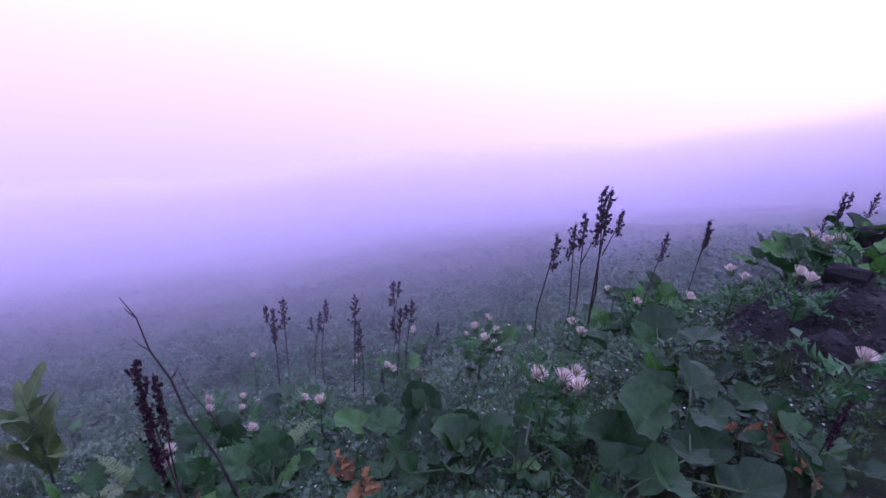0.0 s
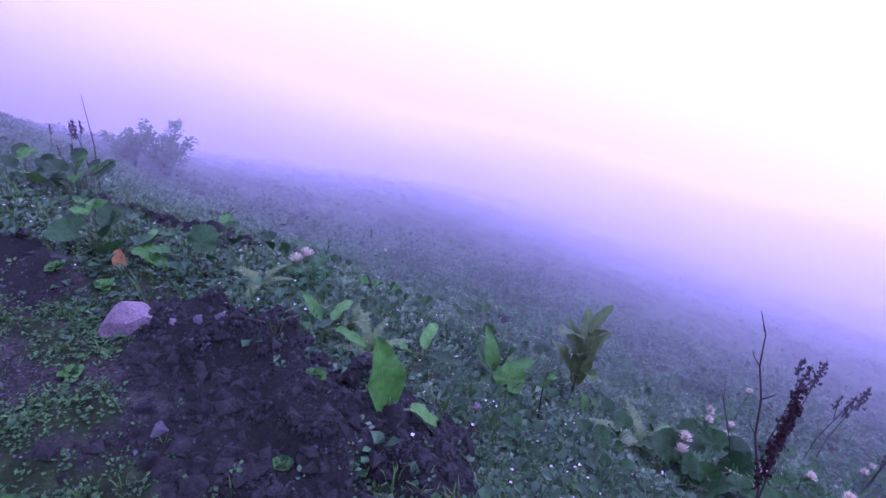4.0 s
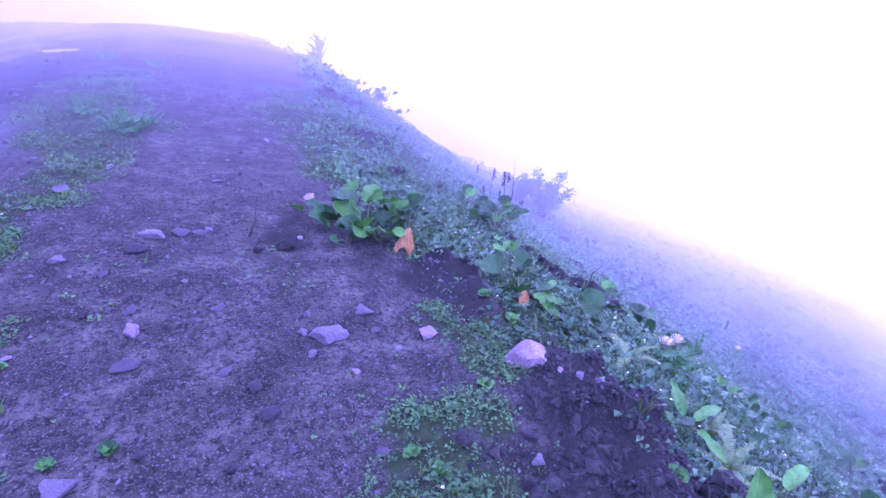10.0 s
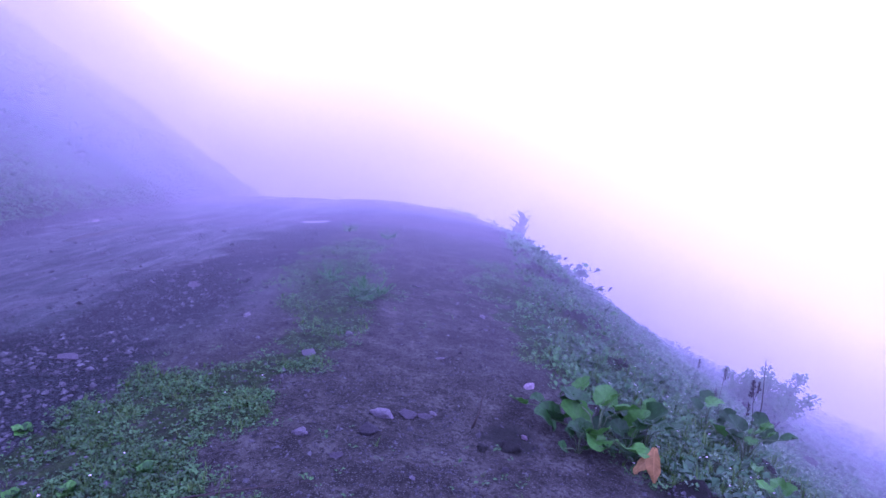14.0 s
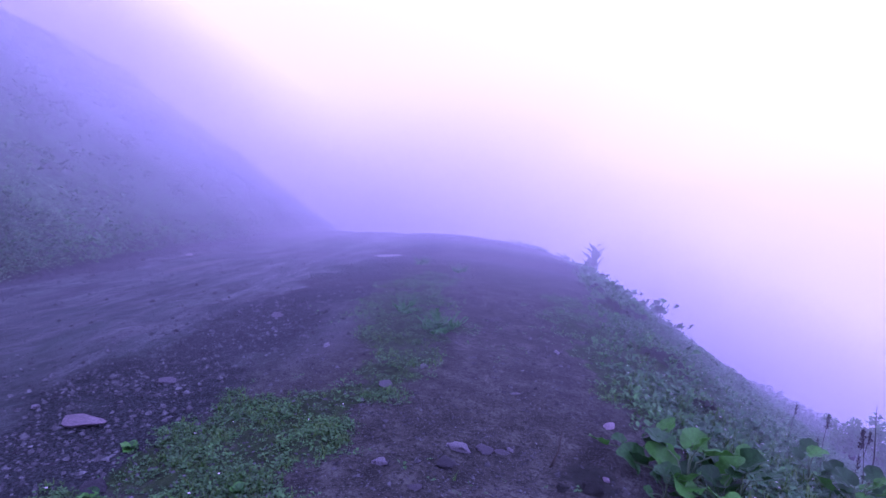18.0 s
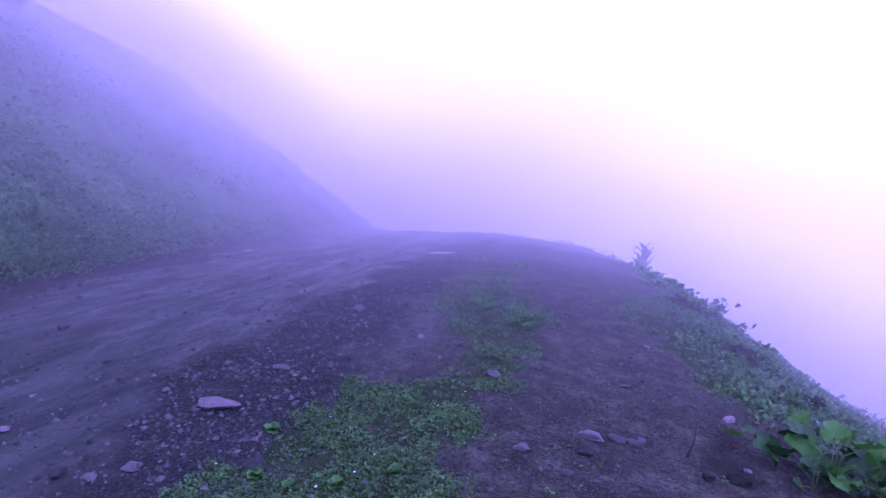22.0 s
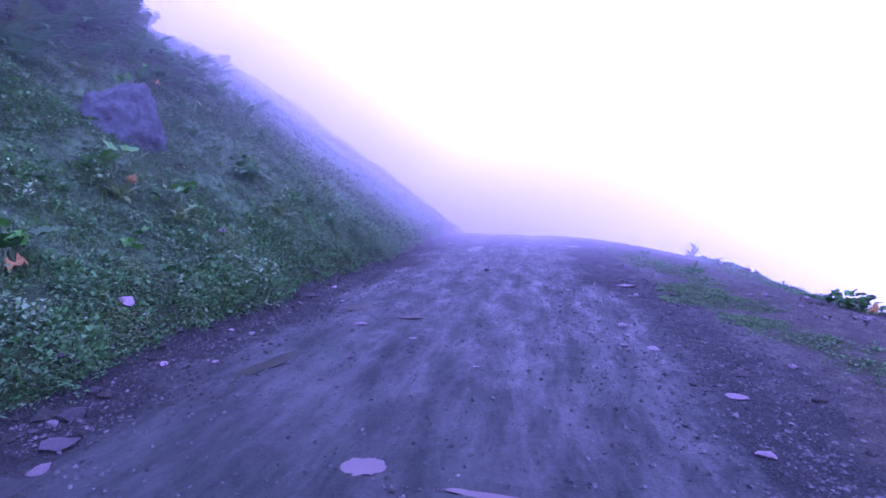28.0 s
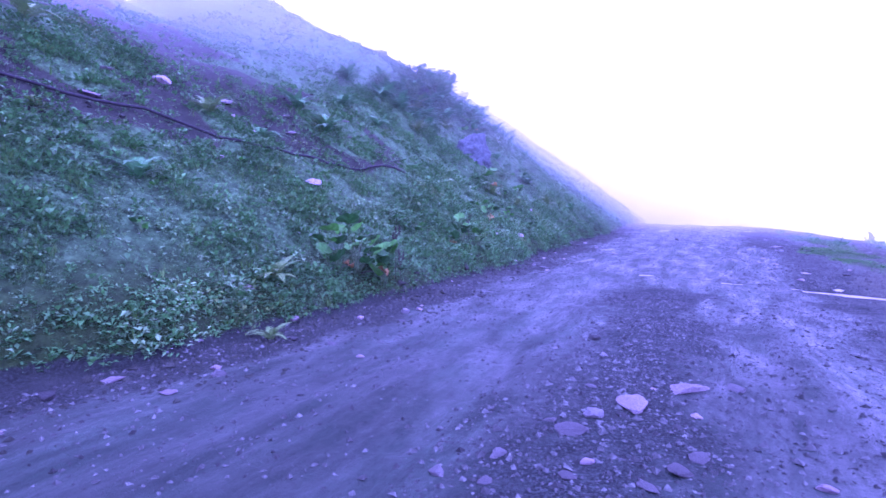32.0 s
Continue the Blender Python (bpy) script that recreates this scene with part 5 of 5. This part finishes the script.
def tuft_mesh():
    r = random.Random(3)
    bm = bmesh.new()
    for k in range(170):
        a, lean = r.uniform(0, 6.28), r.uniform(0, .75)
        o = Vector((math.cos(a), math.sin(a), 0))
        side = Vector((-math.sin(a), math.cos(a), 0)) * .0013
        b0 = o * .012 * lean + Vector((0, 0, .02))
        tip = o * .055 * lean + Vector((0, 0, .07 - .03 * lean))
        bm.faces.new([bm.verts.new(v) for v in (b0 - side, b0 + side, tip + side * .4, tip - side * .4)])
    return mesh("floret_tuft", bm, M_FLOWER, False)


def cup_mesh():
    bm = bmesh.new()
    bmesh.ops.create_uvsphere(bm, u_segments=10, v_segments=6, radius=.022)
    for v in bm.verts:
        v.co.z = v.co.z * 1.1 + .01
    for f in list(bm.faces)[::2]:
        n, c = f.normal.copy(), f.calc_center_median()
        side = n.orthogonal().normalized() * .004
        bm.faces.new([bm.verts.new(c + q) for q in (side, -side, n * .035 + Vector((0, 0, .01)))])
    return mesh("flower_head", bm, M_GREENSTEM, False)


THISTLE_LEAF, THISTLE_TUFT, THISTLE_CUP = [thistle_leaf(s) for s in range(2)], tuft_mesh(), cup_mesh()
for x, y, t, h in ((1.58, -1.27, .44, 3), (1.45, -1.31, .42, 2), (3.42, -3.4, .5, 2), (2.2, -3.25, .35, 2), (1.95, -3.6, .35, 3), (3.7, -1.2, .4, 1), (3.0, -1.75, .5, 3), (4.9, -2.0, .55, 2), (4.9, -3.0, .5, 2), (1.6, -2.9, .3, 2),
                   (1.72, 2.62, .2, 2), (5.6, 5.0, .35, 1), (2.3, -2.9, .4, 1), (5.5, -.2, .5, 1), (.95, -2.2, .3, 1)):
    thistle(x, y, t, h)
for k in range(16):
    thistle(2.4 + 2.8 * rnd.random(), -3.8 + 4.2 * rnd.random(), rnd.uniform(.18, .34), 1 + k % 2, "small thistle with pale flower heads in the pasture", k)


def stalk_plant(x, y, tall, label):
    """An upright stalk with pairs of broad pleated leaves up to the top."""
    plant = thing("tall_leafy_plant", x, y, label, "plant", "tall leafy stalks")
    part("stem", stalk_mesh([(0, 0, -.03), (.02, 0, tall * .5), (0, .02, tall)], .012, .006, M_GREENSTEM, "stem"), plant)
    for k in range(11):
        z = tall * (.12 + .85 * k / 11)
        leaf_at(plant, LONG_OLIVE[k % 3], k * 1.85, .02, z, (.3 if k < 7 else .6) + .2 * (k % 3), (2.0 - .09 * k) * tall, stem=False, roll=.2 * (k % 3 - 1))


for x, y, c, q in ((2.6, .75, 6, .13), (2.2, .85, 5, .11), (3.1, .5, 6, .14), (1.9, .75, 4, .1), (2.9, 1.7, 5, .12), (2.0, 2.3, 4, .1), (1.55, 3.15, 4, .11), (3.3, .95, 5, .12), (1.6, 1.15, 4, .08), (2.45, .35, 6, .14), (1.75, .5, 4, .09)):
    broadleaf(x, y, c, q, "dark leafy weed among the grass of the slope", .15)
stalk_plant(3.68, 1.32, .85, "tall false hellebore with olive pleated leaves on the slope")
stalk_plant(1.2, 15.6, .95, "tall leafy plant standing on the misty edge")


def frond(seed, length, mat):
    r = random.Random(seed)
    bm = bmesh.new()
    n = 22
    spine = [Vector((0, length * t * (1 - .15 * t), length * (.35 * t - .75 * t * t))) for t in (i / n for i in range(n + 1))]
    rail = {q: [bm.verts.new(p + Vector((q * length * .008 * (1 - .7 * k / n), 0, 0))) for k, p in enumerate(spine)] for q in (-1, 1)}
    for k in range(n):
        bm.faces.new((rail[-1][k], rail[1][k], rail[1][k + 1], rail[-1][k + 1]))
        t = (k + .5) / n
        w = length * .2 * math.sin(math.pi * (.12 + .88 * t)) ** .8 * (1.02 - t * .55) * r.uniform(.7, 1.15)
        for q in (-1, 1):
            near, far = rail[q][k].co, rail[q][k + 1].co
            a, b = bm.verts.new(near.lerp(far, .1)), bm.verts.new(near.lerp(far, .68))
            fwd = (b.co - a.co).normalized()
            tip = (a.co + b.co) / 2 + Vector((q * w, 0, -.14 * w)) + fwd * w * .35
            m1, m2 = a.co.lerp(tip, .5) + Vector((0, 0, .06 * w)) - fwd * .006, b.co.lerp(tip, .5) + Vector((0, 0, .06 * w)) + fwd * .008
            v1, v2 = bm.verts.new(m1), bm.verts.new(m2)
            bm.faces.new((a, b, v2, v1))
            bm.faces.new((v1, v2, bm.verts.new(tip)))
    return mesh("frond", bm, mat, False)


FRONDS = [frond(s, .6, M_FERN) for s in range(3)] + [frond(7, .6, leaf_material("pale_fern", (.06, .13, .03), (.10, .2, .05), .5))]


def fern(x, y, size, count, pale=False, label="green fern with arching feathery fronds"):
    r = random.Random(int(x * 90 + y * 40))
    plant = thing("fern", x, y, label, "fern", "ferns")
    count = int(count * 1.5)
    for k in range(count):
        m = Matrix.Rotation(k * math.tau * 2 / count + r.uniform(-.3, .3), 4, "Z") @ Matrix.Rotation(r.uniform(.35, 1.15), 4, "X") @ Matrix.Scale(size / .6 * r.uniform(.7, 1.25), 4)
        part("frond", FRONDS[3] if pale else FRONDS[r.randrange(3)], plant, m)


for x, y, s, c, p in ((-13.7, 4.3, 1.5, 16, 0), (-13.2, 3.6, 1.3, 14, 0), (-14.0, 3.4, 1.5, 14, 0), (-14.3, 4.8, 1.4, 14, 0), (-13.4, 2.6, .9, 10, 0), (-13.9, 1.6, 1.0, 10, 0), (-14.5, 2.2, 1.1, 10, 0), (-13.0, 4.9, .8, 9, 0), (-13.6, .8, .9, 9, 0),
                      (-12.9, 1.5, .7, 9, 0), (-14.6, .4, 1.0, 10, 0), (-12.6, 3.9, .7, 8, 0), (-12.2, 4.7, .7, 8, 0), (-10.1, 3.5, .55, 10, 0), (-10.0, .3, .4, 8, 1), (-9.5, .7, .35, 7, 1), (-11.1, 3.4, .5, 8, 0), (-12.1, -3.7, .55, 9, 1), (-10.5, -8.8, .5, 9, 0), (-13.6, -8.2, .6, 8, 1),
                      (-8.4, -9.1, .28, 8, 1), (-9.4, 3.3, .45, 8, 1), (-11.6, -5.9, .5, 8, 0), (-9.0, 4.6, .4, 8, 0), (-10.9, 5.6, .5, 8, 0), (-11.8, 6.6, .6, 8, 0), (2.75, .6, .4, 8, 1), (2.6, -.15, .35, 7, 1), (1.35, 2.6, .26, 4, 1), (1.4, 1.9, .28, 6, 1), (1.5, 2.1, .2, 5, 1), (-15.0, 6.5, 1.0, 9, 0), (-14.4, 9.5, 1.0, 9, 0), (-13.2, -1.6, .8, 9, 0), (-12.6, -1.0, .6, 8, 0)):
    fern(x, y, s if s < .65 else .35 + s * .38, c if s < .65 else c + 6, bool(p))


for x, y, q in ((-13.3, 2.9, .8), (-12.5, 1.5, .6), (-12.7, 3.1, .7), (-12.6, 4.9, .7), (-13.0, 2.2, .8), (-13.2, 3.7, .9), (-12.9, 4.3, .8), (-12.1, 3.9, .6), (-13.6, 1.8, .8), (-12.4, 2.5, .5), (-13.1, 1.0, .7), (-12.3, .5, .5), (-11.6, 4.6, .5), (-12.0, 5.6, .6), (-10.1, 3.5, .6), (-8.95, -8.45, .35), (-12.05, -3.7, .6), (-12.1, -6.5, .5), (-12.9, -3.6, .6), (-12.6, 8.4, .8), (-12.2, 7.0, .7), (-13.0, 6.2, .8)):
    fern(x, y, q, 12, q < .6)
for k in range(12):
    x, y = -14.2 + 2.4 * rnd.random(), 1.2 + 4.6 * rnd.random()
    if x < -13.0 or y > 3.6:
        fern(x, y, rnd.uniform(.55, .85), 14, k % 2 == 0)


def bush(x, y, size, label):
    """A low shrub: limbs that fork from the base and clumps of leaves along them."""
    r = random.Random(int(x * 50))
    plant = thing("shrub", x, y, label, "shrub", "shrubs")
    tips = []
    for k in range(9):
        a, lean = k * 2.4, r.uniform(.15, .95)
        tip = Vector((math.cos(a) * lean * size * .6, math.sin(a) * lean * size * .6, size * r.uniform(.55, 1.0)))
        part("limb", stalk_mesh([(0, 0, -.05), tip * .5 + Vector((0, 0, .06)), tip], .016, .004, M_STEM, "limb"), plant)
        tips += [(tip * f + Vector((r.uniform(-.1, .1), r.uniform(-.1, .1), r.uniform(-.08, .08))) * size) for f in (.45, .6, .75, .9, 1.0, 1.05) for _ in range(5)]
    co, faces = leaf_fan(np.array(tips), np.full(len(tips), .055 * size + .022), 9, (-.3, 1.2), .8, np.random.default_rng(4))
    part("foliage", bulk("foliage", co, faces, M_HERB_PALE), plant)


bush(4.75, 9.35, .85, "broad leafy shrub on the edge of the slope")
bush(4.2, 9.3, .55, "low leafy shrub beside a larger one")
for x, y, q in ((-13.6, 4.9, .75), (-14.1, 5.4, .7), (-13.3, 3.5, .8), (-14.1, 3.3, .9), (-13.6, 2.4, .6), (-14.4, 1.9, .6), (-14.8, 6.8, .6), (-18.5, 12.0, .6), (-19.2, 9.4, .5), (-17.4, 15.0, .6), (-20.0, 11.0, .5), (-17.8, 7.4, .5)):
    bush(x, y, q, "dense dark shrub on the crest of the bank")
for k in range(20):
    y = 5.6 + k * .5 + rnd.uniform(-.2, .2)
    broadleaf(float(np.interp(y, RIM_Y, RIM_X)) + rnd.uniform(-.1, .5), y, rnd.randint(3, 5), rnd.uniform(.05, .09), "small leafy weed growing on the edge of the terrace", .3, seed=k, tall=1.0)
for x, y, c, s in ((2.1, 12.1, 9, .2), (1.9, 12.6, 8, .18), (2.3, 11.7, 6, .16), (1.75, 13.2, 6, .15), (1.35, 4.45, 7, .15), (1.5, 4.7, 6, .14), (1.2, 4.75, 5, .13), (1.0, 15.5, 6, .14)):
    broadleaf(x, y, c, s, "leafy clump at the rim of the misty slope", .3, tall=1.4)


def rosette(x, y, size, count, label, mat_leaves, category="weed"):
    r = random.Random(int(x * 33 + y * 71))
    plant = thing("rosette_weed", x, y, label, category, "weeds on the terrace")
    for k in range(count):
        leaf_at(plant, mat_leaves[k % len(mat_leaves)], k * 2.4, .01, .01, r.uniform(.7, 1.45), size / (.22 if mat_leaves is THISTLE_LEAF else .5) * r.uniform(.6, 1.1), stem=False, roll=r.uniform(-.3, .3))


rosette(-1.6, 6.25, .34, 16, "spiny thistle rosette growing on the trodden ground", THISTLE_LEAF)
for x, y, s in ((-2.35, 3.05, .10), (-2.1, 3.2, .08), (-2.55, 3.0, .09), (.02, 1.97, .07), (-.36, 1.7, .09), (-1.03, 2.22, .07), (-.06, 2.06, .06), (-.22, 1.68, .08), (.55, 1.55, .07), (.9, 1.75, .08), (.35, 2.35, .07), (-1.2, 2.2, .05), (.62, 3.0, .08), (.72, 2.85, .09), (-1.5, 2.75, .06), (-2.9, 3.5, .1), (-2.75, 3.05, .12)):
    rosette(x, y, s, 7, "small leafy weed in the soil", [ROUND_FRESH[0], ROUND[1]])
for x, y in ((-2.1, 6.9), (-1.8, 9.8), (-2.6, 10.6)):
    rosette(x, y, .22, 12, "low leafy weed on the misty turf", THISTLE_LEAF)
rosette(2.1, 12.9, .5, 10, "thin umbel weed on the misty edge", THISTLE_LEAF)

for k in range(46):
    x, y = rnd.uniform(-12.2, -8.2), rnd.uniform(-11, 6)
    if bare(x, y) < .3:
        broadleaf(x, y, rnd.randint(4, 7), rnd.uniform(.06, .12), "small leafy weed growing on the green bank", rnd.choice((.2, .6)), seed=k, tall=1.2)
for k in range(46):
    x, y = rnd.uniform(1.0, 5.5), rnd.uniform(-4.5, 7)
    if bare(x, y) < .3:
        broadleaf(x, y, rnd.randint(3, 6), rnd.uniform(.08, .15), "small leafy weed growing on the steep pasture", rnd.choice((.1, .5)), seed=k)


# ---- puddles in the ruts ----
def puddle(x, y, long, wide, turn, label, seed):
    r = random.Random(seed)
    bm = bmesh.new()
    ph = [r.uniform(0, 6.28) for _ in range(3)]
    ring = []
    for i in range(96):
        a = i / 96 * math.tau
        f = 1 + .22 * math.sin(2 * a + ph[0]) + .05 * math.sin(5 * a + ph[1]) + .22 * noise.noise(Vector((math.cos(a) * 4, math.sin(a) * 4, seed))) + .12 * noise.noise(Vector((math.cos(a) * 12, math.sin(a) * 12, seed)))
        ring.append(bm.verts.new((math.cos(a) * long * .54 * f, math.sin(a) * wide * .54 * f, 0)))
    bm.faces.new(ring)
    level = float(land(x, y)) - .02
    ob = new("puddle", mesh("puddle", bm, M_MUDWATER if x < -6.2 else M_WATER, False))
    ob.matrix_basis = Matrix.Translation((x, y, level)) @ Matrix.Rotation(turn, 4, "Z")
    tagged(ob, label, "puddle", "puddles", "structure")


for i, (x, y, l, w, t) in enumerate(PUDDLES):
    puddle(x, y, l, w, t, "shallow muddy puddle reflecting the white sky", 100 + i)


# ---- the hose along the bank ----
def hose():
    pts = []
    hx, hy = [-12.6, -11.9, -11.68, -11.29, -11.05, -11.02, -10.85, -10.66], [-11.2, -8.6, -7.45, -6.83, -5.93, -4.5, -3.6, -3.0]
    for t in np.linspace(-11.2, -3.0, 30):
        x = float(np.interp(t, hy, hx))
        pts.append((x, t, float(land(x, t)) + .07 + .03 * math.sin(t * 2.1)))
    ob = new("hose", mesh("hose", tube(bmesh.new(), pts, [.02] * len(pts), 8), M_HOSE))
    tagged(ob, "thin black hose strung along the bank", "hose")


hose()
